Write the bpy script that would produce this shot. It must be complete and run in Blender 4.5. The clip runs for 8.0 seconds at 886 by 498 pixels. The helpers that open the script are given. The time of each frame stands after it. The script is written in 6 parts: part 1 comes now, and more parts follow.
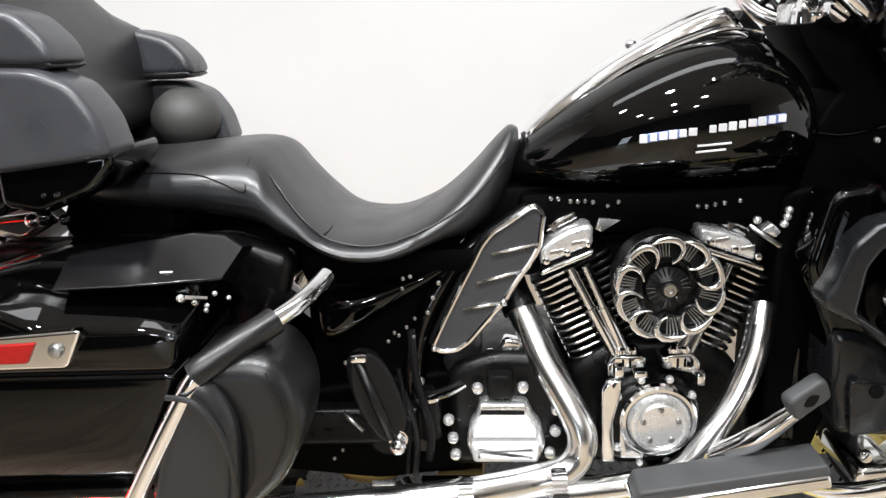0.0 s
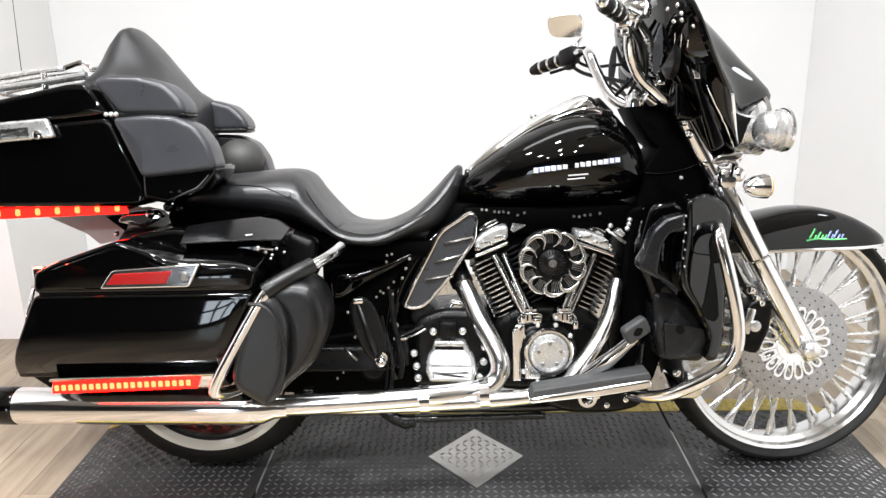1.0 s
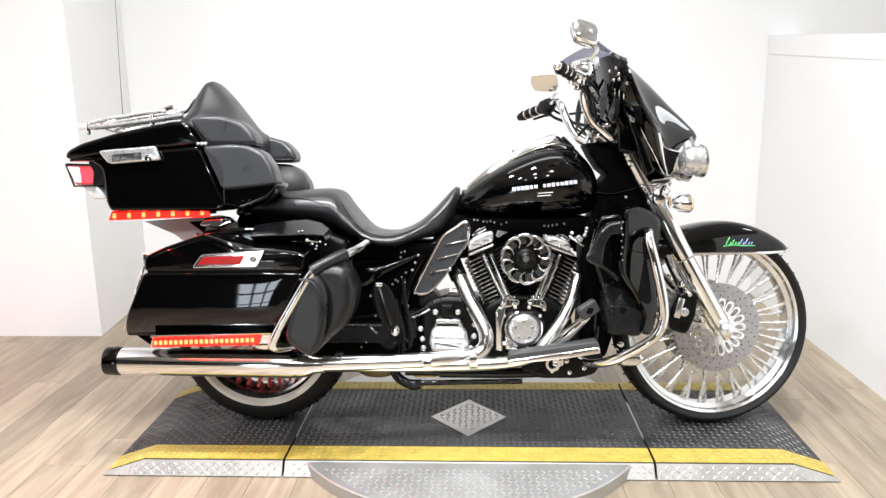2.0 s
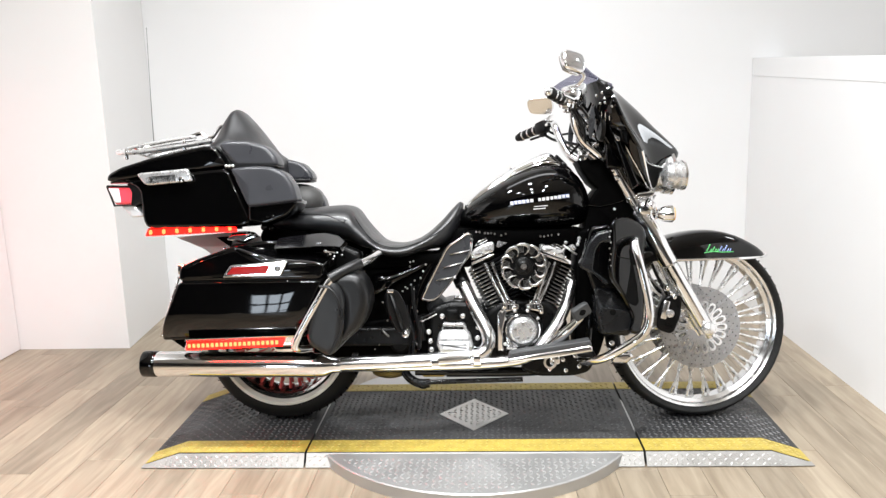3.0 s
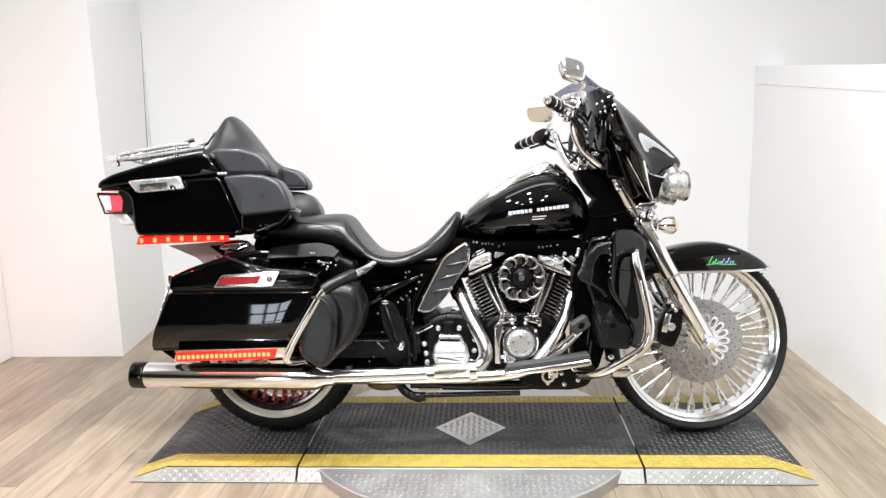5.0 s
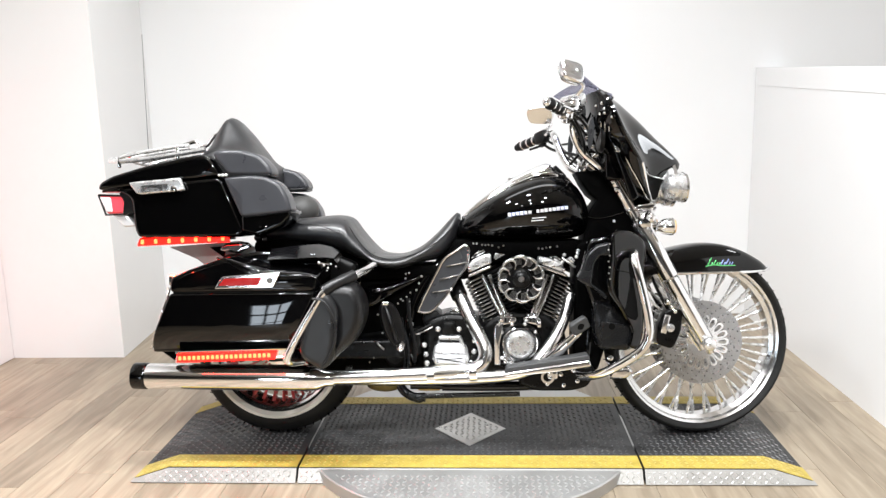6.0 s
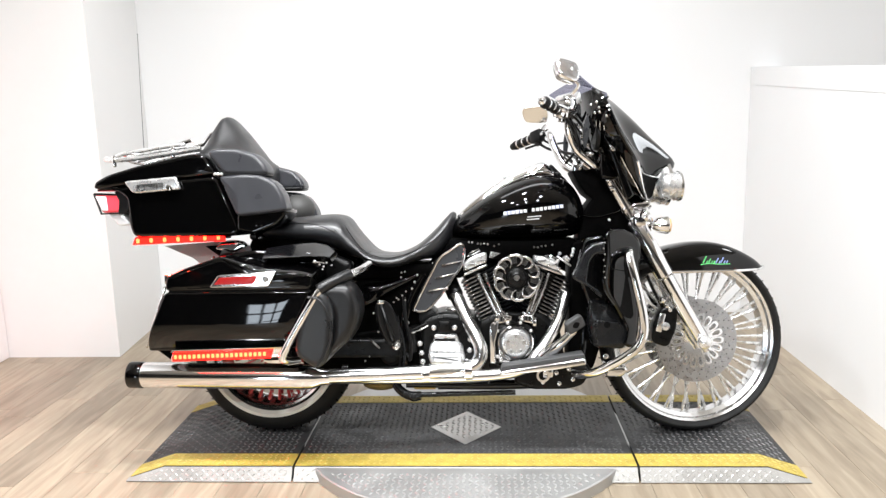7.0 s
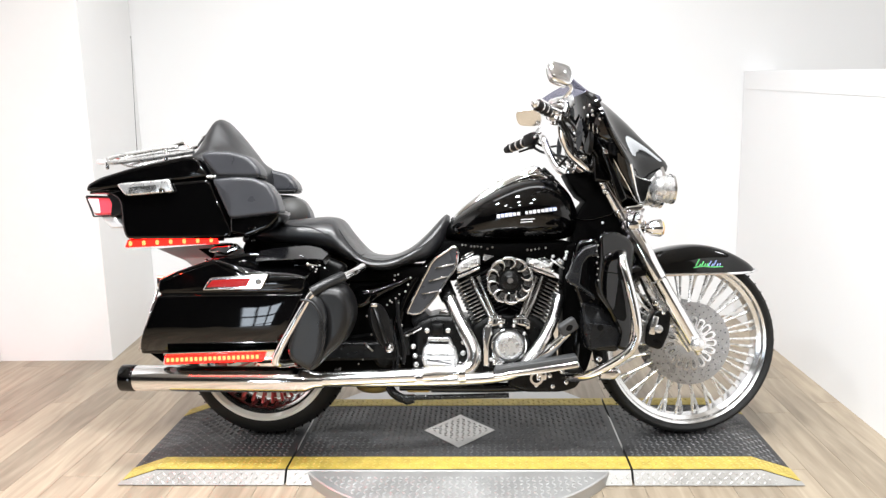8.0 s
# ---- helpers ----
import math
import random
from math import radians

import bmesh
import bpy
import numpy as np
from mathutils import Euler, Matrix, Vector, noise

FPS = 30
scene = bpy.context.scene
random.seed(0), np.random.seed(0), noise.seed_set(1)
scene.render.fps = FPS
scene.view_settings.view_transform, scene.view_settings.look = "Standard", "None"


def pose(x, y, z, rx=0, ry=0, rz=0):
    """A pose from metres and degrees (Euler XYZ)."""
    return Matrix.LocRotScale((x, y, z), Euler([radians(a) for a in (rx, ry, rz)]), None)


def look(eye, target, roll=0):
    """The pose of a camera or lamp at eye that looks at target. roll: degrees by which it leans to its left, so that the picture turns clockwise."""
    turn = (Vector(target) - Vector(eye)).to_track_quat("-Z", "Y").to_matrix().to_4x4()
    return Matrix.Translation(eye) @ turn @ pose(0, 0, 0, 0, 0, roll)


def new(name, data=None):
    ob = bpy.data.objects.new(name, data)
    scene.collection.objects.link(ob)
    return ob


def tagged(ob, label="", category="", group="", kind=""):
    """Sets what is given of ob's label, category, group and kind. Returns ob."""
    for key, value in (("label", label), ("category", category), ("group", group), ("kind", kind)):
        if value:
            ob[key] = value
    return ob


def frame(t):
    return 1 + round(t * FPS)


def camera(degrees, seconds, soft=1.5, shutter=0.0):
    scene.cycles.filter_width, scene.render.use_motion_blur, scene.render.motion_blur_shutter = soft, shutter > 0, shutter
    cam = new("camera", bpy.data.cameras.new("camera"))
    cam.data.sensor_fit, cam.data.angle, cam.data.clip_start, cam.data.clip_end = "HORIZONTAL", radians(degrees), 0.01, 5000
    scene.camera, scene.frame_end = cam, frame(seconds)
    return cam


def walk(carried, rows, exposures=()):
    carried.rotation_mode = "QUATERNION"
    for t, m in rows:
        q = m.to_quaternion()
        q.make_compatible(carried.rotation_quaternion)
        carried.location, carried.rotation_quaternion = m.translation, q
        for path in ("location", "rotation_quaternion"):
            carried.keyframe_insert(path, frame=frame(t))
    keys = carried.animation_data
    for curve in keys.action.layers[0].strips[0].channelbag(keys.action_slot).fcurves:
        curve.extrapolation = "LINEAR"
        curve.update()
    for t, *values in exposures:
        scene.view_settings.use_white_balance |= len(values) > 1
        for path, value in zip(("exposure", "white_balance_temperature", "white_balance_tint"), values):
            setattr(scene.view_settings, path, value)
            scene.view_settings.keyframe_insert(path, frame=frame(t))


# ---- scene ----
cam = camera(60.2, 8.0, soft=1.4)
PATH = [
    (0, (-0.077, -1.197, 1.216), (-0.204, 0.634, 0.423), -3.5),
    (0.5, (-0.007, -1.581, 1.256), (-0.152, 0.316, 0.637), -2.9),
    (1, (-0.034, -1.952, 1.253), (-0.08, -0.035, 0.685), -1.3),
    (1.5, (0.03, -2.291, 1.256), (-0.063, -0.348, 0.791), -0.5),
    (2.8, (0.044, -2.85, 1.259), (-0.041, -0.893, 0.853), -1.5),
    (3, (0.055, -2.852, 1.27), (-0.054, -0.892, 0.889), -1.7),
    (3.5, (0.061, -2.814, 1.277), (-0.075, -0.856, 0.892), -1.1),
    (4, (0.068, -2.791, 1.276), (-0.039, -0.831, 0.892), -1.2),
    (4.5, (0.073, -2.79, 1.276), (-0.039, -0.827, 0.906), -1.3),
    (6, (0.079, -2.8, 1.279), (-0.039, -0.837, 0.915), -1.4),
    (6.5, (0.083, -2.804, 1.274), (-0.034, -0.84, 0.915), -1.4),
    (7, (0.084, -2.804, 1.276), (-0.026, -0.84, 0.911), -1.4),
    (7.5, (0.086, -2.801, 1.273), (-0.022, -0.836, 0.919), -1.5),
    (8, (0.09, -2.804, 1.27), (-0.007, -0.838, 0.916), -1.3),
]
walk(cam, [(t, look(eye, target, roll)) for t, eye, target, roll in PATH],
     exposures=[(0, -0.4), (0.5, -0.28), (1.0, -0.27), (1.5, -0.22), (2.8, -0.28), (3.5, -0.44), (4.5, -0.38), (6.0, -0.28), (8.0, -0.18)])
# ---- light ----
world = bpy.data.worlds.new("world")
scene.world = world
world.use_nodes = True
world.node_tree.nodes["Background"].inputs[0].default_value = (0.9, 0.95, 1.0, 1)
world.node_tree.nodes["Background"].inputs[1].default_value = 0.3
scene.view_settings.exposure = 0.0


def area_lamp(name, eye, target, power, size, size_y=None, colour=(1, 1, 1)):
    data = bpy.data.lights.new(name, "AREA")
    data.energy, data.color = power, colour
    data.shape = "RECTANGLE" if size_y else "DISK"
    data.size = size
    if size_y:
        data.size_y = size_y
    ob = new(name, data)
    ob.matrix_world = look(eye, target)
    return ob


# ceiling spots; the row by the side wall is weaker
SPOTS = [(x, y, p) for y in (-5.0, -2.9, -0.9) for x, p in ((-1.4, 36), (-0.4, 54), (0.6, 58))]
for sx, sy, power in SPOTS:
    area_lamp("ceiling_spot", (sx, sy, 3.3), (sx * 0.8, sy + 0.3, 0), power, 0.18, colour=(0.98, 1.0, 1.02)).data.spread = radians(125 if sx < -1 else 150)
# unseen source set to give the fairing its bright band; no window is built
area_lamp("bay_unseen_light", (3.35, 1.77, 1.98), (3.2, 0.0, 1.6), 44, 1.5, 1.05, colour=(0.96, 1.0, 1.04))
# unseen lamp added to brighten the wall above the partition
area_lamp("bay_fill_lamp", (3.0, 0.3, 3.3), (3.0, 0.9, 0), 14, 0.4, colour=(0.98, 1.0, 1.02))
area_lamp("wall_wash", (-0.1, 0.5, 3.3), (-0.1, 1.5, 0.7), 30, 2.4, 0.5, colour=(0.98, 1.0, 1.02))
# the lit rear lamps, which redden the side wall and the floor behind the machine
area_lamp("tail_lamp_light", (-1.37, 0.0, 0.93), (-2.5, 0.1, 0.7), 4.5, 0.4, 0.06, colour=(1.0, 0.06, 0.03)).data.spread = radians(110)
area_lamp("case_strip_light", (-1.01, -0.29, 0.755), (-1.25, -0.75, 0.0), 1.6, 0.32, 0.02, colour=(1.0, 0.07, 0.03))
area_lamp("window_daylight", (-2.6, -7.5, 0.7), (-2.6, 0, 0.7), 60, 0.9, 1.4, colour=(0.80, 0.90, 1.0))


# ---- materials ----
def mat(name, colour, rough=0.5, metal=0.0, coat=0.0, spec=0.5, vary=0.0, scale=8.0, bump=0.0, bump_scale=60.0, rough_vary=0.0, emit=0.0, emit_colour=None, spread=0.0):
    m = bpy.data.materials.new(name)
    m.use_nodes = True
    nt = m.node_tree
    b = nt.nodes["Principled BSDF"]
    b.inputs["Base Color"].default_value = (*colour, 1)
    b.inputs["Roughness"].default_value = rough
    b.inputs["Metallic"].default_value = metal
    b.inputs["Specular IOR Level"].default_value = spec
    b.inputs["Coat Weight"].default_value = coat
    b.inputs["Coat Roughness"].default_value = 0.03
    if emit:
        b.inputs["Emission Color"].default_value = (*(emit_colour or colour), 1)
        b.inputs["Emission Strength"].default_value = emit
    co = nt.nodes.new("ShaderNodeTexCoord")
    if vary or rough_vary:
        n1 = nt.nodes.new("ShaderNodeTexNoise")
        n1.inputs["Scale"].default_value = scale
        n1.inputs["Detail"].default_value = 6
        nt.links.new(co.outputs["Object"], n1.inputs["Vector"])
        if vary:
            mx = nt.nodes.new("ShaderNodeMix")
            mx.data_type = "RGBA"
            mx.inputs["A"].default_value = (*[c * (1 - vary) for c in colour], 1)
            mx.inputs["B"].default_value = (*[min(1, c * (1 + vary)) for c in colour], 1)
            nt.links.new(n1.outputs["Fac"], mx.inputs["Factor"])
            nt.links.new(mx.outputs["Result"], b.inputs["Base Color"])
        if rough_vary:
            mr = nt.nodes.new("ShaderNodeMapRange")
            mr.inputs["From Min"].default_value, mr.inputs["From Max"].default_value = 0.3, 0.7
            mr.inputs["To Min"].default_value, mr.inputs["To Max"].default_value = max(0.0, rough - rough_vary), rough + rough_vary
            nt.links.new(n1.outputs["Fac"], mr.inputs["Value"])
            nt.links.new(mr.outputs["Result"], b.inputs["Roughness"])
    if bump:
        n2 = nt.nodes.new("ShaderNodeTexNoise")
        n2.inputs["Scale"].default_value = bump_scale
        n2.inputs["Detail"].default_value = 4
        nt.links.new(co.outputs["Object"], n2.inputs["Vector"])
        bp = nt.nodes.new("ShaderNodeBump")
        bp.inputs["Strength"].default_value = bump
        bp.inputs["Distance"].default_value = 0.002
        nt.links.new(n2.outputs["Fac"], bp.inputs["Height"])
        nt.links.new(bp.outputs["Normal"], b.inputs["Normal"])
    return m


def leather(name, colour, rough, sheen=0.5):
    m = mat(name, colour, rough, spec=sheen, vary=0.25, scale=14, rough_vary=0.06)
    nt = m.node_tree
    co = nt.nodes.new("ShaderNodeTexCoord")
    v = nt.nodes.new("ShaderNodeTexVoronoi")
    v.inputs["Scale"].default_value = 420
    nt.links.new(co.outputs["Object"], v.inputs["Vector"])
    bp = nt.nodes.new("ShaderNodeBump")
    bp.inputs["Strength"].default_value, bp.inputs["Distance"].default_value = 0.12, 0.001
    nt.links.new(v.outputs["Distance"], bp.inputs["Height"])
    nt.links.new(bp.outputs["Normal"], nt.nodes["Principled BSDF"].inputs["Normal"])
    return m


def wood_planks():
    m = mat("vinyl_wood", (0.36, 0.25, 0.16), 0.38)
    nt = m.node_tree
    b = nt.nodes["Principled BSDF"]
    info = nt.nodes.new("ShaderNodeObjectInfo")
    co = nt.nodes.new("ShaderNodeTexCoord")
    shift = nt.nodes.new("ShaderNodeVectorMath")
    shift.operation = "MULTIPLY_ADD"
    shift.inputs[1].default_value = (1.3, 12.0, 1.0)
    nt.links.new(co.outputs["Object"], shift.inputs[0])
    comb = nt.nodes.new("ShaderNodeCombineXYZ")
    mul = nt.nodes.new("ShaderNodeMath")
    mul.operation = "MULTIPLY"
    mul.inputs[1].default_value = 60.0
    nt.links.new(info.outputs["Random"], mul.inputs[0])
    nt.links.new(mul.outputs[0], comb.inputs["X"])
    nt.links.new(mul.outputs[0], comb.inputs["Z"])
    nt.links.new(comb.outputs[0], shift.inputs[2])
    n = nt.nodes.new("ShaderNodeTexNoise")
    n.inputs["Scale"].default_value = 2.4
    n.inputs["Detail"].default_value = 7
    n.inputs["Distortion"].default_value = 0.6
    nt.links.new(shift.outputs[0], n.inputs["Vector"])
    ramp = nt.nodes.new("ShaderNodeValToRGB")
    e = ramp.color_ramp.elements
    e[0].position, e[0].color = 0.28, (0.222, 0.174, 0.122, 1)
    e[1].position, e[1].color = 0.75, (0.398, 0.33, 0.243, 1)
    nt.links.new(n.outputs["Fac"], ramp.inputs[0])
    tone = nt.nodes.new("ShaderNodeMapRange")
    tone.inputs["To Min"].default_value, tone.inputs["To Max"].default_value = 0.74, 1.08
    nt.links.new(info.outputs["Random"], tone.inputs["Value"])
    hsv = nt.nodes.new("ShaderNodeHueSaturation")
    nt.links.new(tone.outputs["Result"], hsv.inputs["Value"])
    nt.links.new(ramp.outputs["Color"], hsv.inputs["Color"])
    nt.links.new(hsv.outputs["Color"], b.inputs["Base Color"])
    bp = nt.nodes.new("ShaderNodeBump")
    bp.inputs["Strength"].default_value, bp.inputs["Distance"].default_value = 0.2, 0.001
    nt.links.new(n.outputs["Fac"], bp.inputs["Height"])
    nt.links.new(bp.outputs["Normal"], b.inputs["Normal"])
    return m


PAINT = mat("black_gloss_paint", (0.0008, 0.0008, 0.0009), 0.12, coat=0.85, spec=0.0, rough_vary=0.03, scale=5)
CHROME = mat("chrome", (0.88, 0.88, 0.89), 0.09, metal=1.0, rough_vary=0.03, scale=20)
COVER = mat("polished_cover", (0.86, 0.86, 0.87), 0.36, metal=0.55, rough_vary=0.06, scale=30)
SATIN = mat("polished_aluminium", (0.78, 0.78, 0.78), 0.2, metal=1.0, rough_vary=0.06, scale=40)
DISC = mat("drilled_disc_steel", (0.42, 0.42, 0.425), 0.3, metal=1.0, vary=0.15, scale=40, rough_vary=0.1)
STEEL = mat("brushed_steel", (0.42, 0.415, 0.405), 0.32, metal=1.0, rough_vary=0.08, scale=60)
# rear spokes: red glow of the light strips put into their colour
SPOKEGLOW = mat("red_lit_spoke", (0.5, 0.07, 0.07), 0.3, metal=0.6, rough_vary=0.06, scale=30)
ENGINE = mat("engine_black_enamel", (0.0018, 0.0018, 0.0018), 0.34, spec=0.22, rough_vary=0.1, scale=50, bump=0.1, bump_scale=300)
PLASTIC = mat("black_plastic", (0.003, 0.003, 0.0033), 0.36, spec=0.28, rough_vary=0.06, scale=30, bump=0.08, bump_scale=500)
GLOSSP = mat("glossy_black_plastic", (0.0025, 0.0025, 0.003), 0.17, spec=0.55, rough_vary=0.05, scale=25, bump=0.04, bump_scale=400)
SMOOTHP = mat("satin_black_panel", (0.007, 0.0075, 0.0085), 0.26, spec=0.4, rough_vary=0.05, scale=20)
LEATHER = leather("black_leather", (0.009, 0.0093, 0.0105), 0.36, 0.75)
# near-black; on the filler blocks it stands for the gaps' deep shade
DEEP = mat("matt_near_black", (0.0008, 0.0008, 0.0008), 0.6, spec=0.03)
LEGPANEL = mat("satin_leg_panel", (0.007, 0.0075, 0.0085), 0.25, spec=0.5, rough_vary=0.05, scale=20)
GRILLE = mat("grey_speaker_cloth", (0.045, 0.044, 0.042), 0.55, vary=0.2, scale=60, bump=0.2, bump_scale=600)
POUCH = leather("black_pouch_leather", (0.012, 0.0125, 0.0135), 0.32)
FLAP = leather("dark_flap_leather", (0.0045, 0.0045, 0.005), 0.34)
# padding's blue-grey window sheen, put into the base colour
PADSHEEN = leather("sheen_grey_padding", (0.034, 0.035, 0.040), 0.32)
ALLOY = mat("polished_alloy", (0.8, 0.8, 0.8), 0.28, metal=0.84, rough_vary=0.06, scale=40)
TAILWHITE = mat("clear_tail_lens", (0.85, 0.74, 0.76), 0.12, coat=1.0)
DEFLECT = mat("satin_grey_panel", (0.032, 0.033, 0.036), 0.3, spec=0.4, rough_vary=0.05, scale=20)
PIPE = mat("chrome_heat_shield", (0.87, 0.87, 0.87), 0.2, metal=1.0, rough_vary=0.05, scale=15)
RUBBER = mat("tyre_rubber", (0.007, 0.007, 0.007), 0.65, spec=0.3, vary=0.3, scale=30, bump=0.2, bump_scale=200)
WHITEWALL = mat("whitewall_rubber", (0.74, 0.73, 0.68), 0.55, vary=0.06, scale=10)
RED = mat("red_reflector", (0.26, 0.009, 0.008), 0.25, spec=0.3, vary=0.15, scale=200)
REDSOFT = mat("lit_red_case_strip", (0.6, 0.01, 0.005), 0.3, emit=6.0, emit_colour=(1.0, 0.006, 0.003))
REDLIT = mat("lit_red_strip", (0.6, 0.01, 0.005), 0.3, emit=32.0, emit_colour=(1.0, 0.0012, 0.0006))
LED = mat("red_led", (1.0, 0.3, 0.15), 0.3, emit=60.0, emit_colour=(1.0, 0.010, 0.0022))
TAILRED = mat("tail_lamp_lens", (0.75, 0.05, 0.08), 0.12, coat=1.0, emit=0.4, emit_colour=(1.0, 0.12, 0.12))
AMBER = mat("amber_lens", (0.75, 0.42, 0.12), 0.15, coat=1.0)
LENS = mat("headlamp_glass", (0.85, 0.86, 0.88), 0.06, metal=0.6, coat=1.0)
MIRROR = mat("mirror_glass", (0.9, 0.9, 0.9), 0.1, metal=1.0)
WHITEP = mat("white_paint", (0.81, 0.812, 0.815), 0.6, vary=0.03, scale=1.5, bump=0.1, bump_scale=120)
SIDEP = mat("off_white_paint", (0.74, 0.735, 0.73), 0.6, vary=0.04, scale=1.5, bump=0.1, bump_scale=120)
CEIL = mat("ceiling_grey", (0.72, 0.72, 0.72), 0.8, vary=0.2, scale=2)
# dimness of the room behind the camera, put into the walls' colour
DIMWALL = mat("dim_room_wall", (0.08, 0.08, 0.08), 0.7, vary=0.2, scale=2)
DECK = mat("black_tread_deck", (0.027, 0.027, 0.028), 0.5, vary=0.35, scale=6, rough_vary=0.12, bump=0.1, bump_scale=150)
TREAD = mat("tread_plate_aluminium", (0.5, 0.49, 0.475), 0.36, metal=0.85, vary=0.12, scale=9, rough_vary=0.12)
SKIRT = mat("scuffed_aluminium_edge", (0.33, 0.322, 0.305), 0.45, metal=0.35, vary=0.25, scale=12, rough_vary=0.1)
TABLE = mat("pale_aluminium_plate", (0.46, 0.46, 0.455), 0.4, metal=0.7, vary=0.1, scale=8, rough_vary=0.1)
TREADBLACK = mat("worn_black_tread", (0.085, 0.085, 0.086), 0.34, vary=0.4, scale=12, rough_vary=0.1)
PADRUB = mat("grey_pad_rubber", (0.04, 0.041, 0.042), 0.6, vary=0.25, scale=25, bump=0.15, bump_scale=300)
YELLOW = mat("yellow_stripe_paint", (0.43, 0.325, 0.06), 0.5, vary=0.4, scale=26)
YELLOWTREAD = mat("worn_yellow_tread", (0.52, 0.41, 0.12), 0.42, vary=0.35, scale=40)
# dark joints; also patches that paint in the shade of holes and hollows
SEAM = mat("dark_gap_shade", (0.003, 0.003, 0.003), 0.8, spec=0.1)
BRASS = mat("dull_yellow_metal", (0.45, 0.33, 0.12), 0.4, metal=0.8, vary=0.2, scale=30)
SILVERPRINT = mat("silver_badge", (0.75, 0.75, 0.78), 0.3, metal=0.3, vary=0.1, scale=80)
GREENFOIL = mat("holographic_green_badge", (0.15, 0.62, 0.22), 0.25, metal=0.6)
BLUEFOIL = mat("holographic_blue_badge", (0.3, 0.38, 0.7), 0.25, metal=0.6)
# chrome plate's white reflections, put into a pale base colour
BRACKET = mat("pale_bracket_sheen", (0.86, 0.85, 0.83), 0.3, metal=0.15, vary=0.05, scale=12)
WOOD = wood_planks()
GLASS = bpy.data.materials.new("smoked_windshield")
GLASS.use_nodes = True
_nt = GLASS.node_tree
_nt.nodes.remove(_nt.nodes["Principled BSDF"])
_tr = _nt.nodes.new("ShaderNodeBsdfTransparent")
_tr.inputs[0].default_value = (0.58, 0.58, 0.65, 1)
_gl = _nt.nodes.new("ShaderNodeBsdfGlossy")
_gl.inputs["Roughness"].default_value = 0.03
_mx = _nt.nodes.new("ShaderNodeMixShader")
_mx.inputs[0].default_value = 0.08
_nt.links.new(_tr.outputs[0], _mx.inputs[1])
_nt.links.new(_gl.outputs[0], _mx.inputs[2])
_nt.links.new(_mx.outputs[0], _nt.nodes["Material Output"].inputs["Surface"])


# ---- mesh builders ----
def finish(name, bm, material, smooth=35):
    bmesh.ops.recalc_face_normals(bm, faces=bm.faces)
    me = bpy.data.meshes.new(name)
    bm.to_mesh(me)
    bm.free()
    me.materials.append(material)
    if smooth:
        me.shade_smooth()
        me.set_sharp_from_angle(angle=radians(smooth))
        for poly in me.polygons:
            if len(poly.vertices) > 6:
                poly.use_smooth = False
    return me


def part(name, bm, material, parent, label="", smooth=35):
    """One mesh object under a thing or a part."""
    ob = new(name, finish(name, bm, material, smooth))
    ob.parent = parent
    if label:
        ob["label"] = label
    return ob


def structure(name, bm, material, label, category, smooth=35):
    return tagged(new(name, finish(name, bm, material, smooth)), label, category, kind="structure")


def join(*bms):
    out = bms[0]
    for b in bms[1:]:
        me = bpy.data.meshes.new("tmp")
        b.to_mesh(me)
        b.free()
        out.from_mesh(me)
        bpy.data.meshes.remove(me)
    return out


def moved(bm, m):
    bmesh.ops.transform(bm, matrix=m, verts=bm.verts)
    return bm


def spline(pts, steps=6, closed=False):
    """Catmull-Rom through the points."""
    p = [Vector(q) for q in pts]
    n = len(p)
    out = []
    for i in range(n if closed else n - 1):
        a, b, c, d = (p[(i - 1) % n], p[i], p[(i + 1) % n], p[(i + 2) % n]) if closed else (p[max(i - 1, 0)], p[i], p[i + 1], p[min(i + 2, n - 1)])
        for k in range(steps):
            t = k / steps
            out.append(0.5 * (2 * b + (c - a) * t + (2 * a - 5 * b + 4 * c - d) * t * t + (3 * b - a - 3 * c + d) * t ** 3))
    if not closed:
        out.append(p[-1])
    return out


def skin(rings, cap=True, closed=True):
    """A mesh over rings of equally many points."""
    bm = bmesh.new()
    vs = [[bm.verts.new(p) for p in r] for r in rings]
    n = len(rings[0])
    for a, b in zip(vs, vs[1:]):
        for k in range(n if closed else n - 1):
            bm.faces.new((a[k], a[(k + 1) % n], b[(k + 1) % n], b[k]))
    if cap:
        bm.faces.new(vs[0])
        bm.faces.new(vs[-1])
    return bm


def tube(pts, r, n=12, steps=6, smooth=True):
    path = spline(pts, steps) if smooth and len(pts) > 2 else [Vector(p) for p in pts]
    m = len(path)
    radii = r if isinstance(r, (list, tuple)) else [r]
    rings, up = [], None
    for i, p in enumerate(path):
        d = (path[min(i + 1, m - 1)] - path[max(i - 1, 0)]).normalized()
        if up is None:
            up = d.orthogonal().normalized()
        up = (up - d * up.dot(d)).normalized()
        side = d.cross(up)
        f = i / (m - 1) * (len(radii) - 1)
        k = min(int(f), len(radii) - 2) if len(radii) > 1 else 0
        rad = radii[0] if len(radii) == 1 else radii[k] + (radii[k + 1] - radii[k]) * (f - k)
        rings.append([p + (up * math.cos(2 * math.pi * j / n) + side * math.sin(2 * math.pi * j / n)) * rad for j in range(n)])
    return skin(rings)


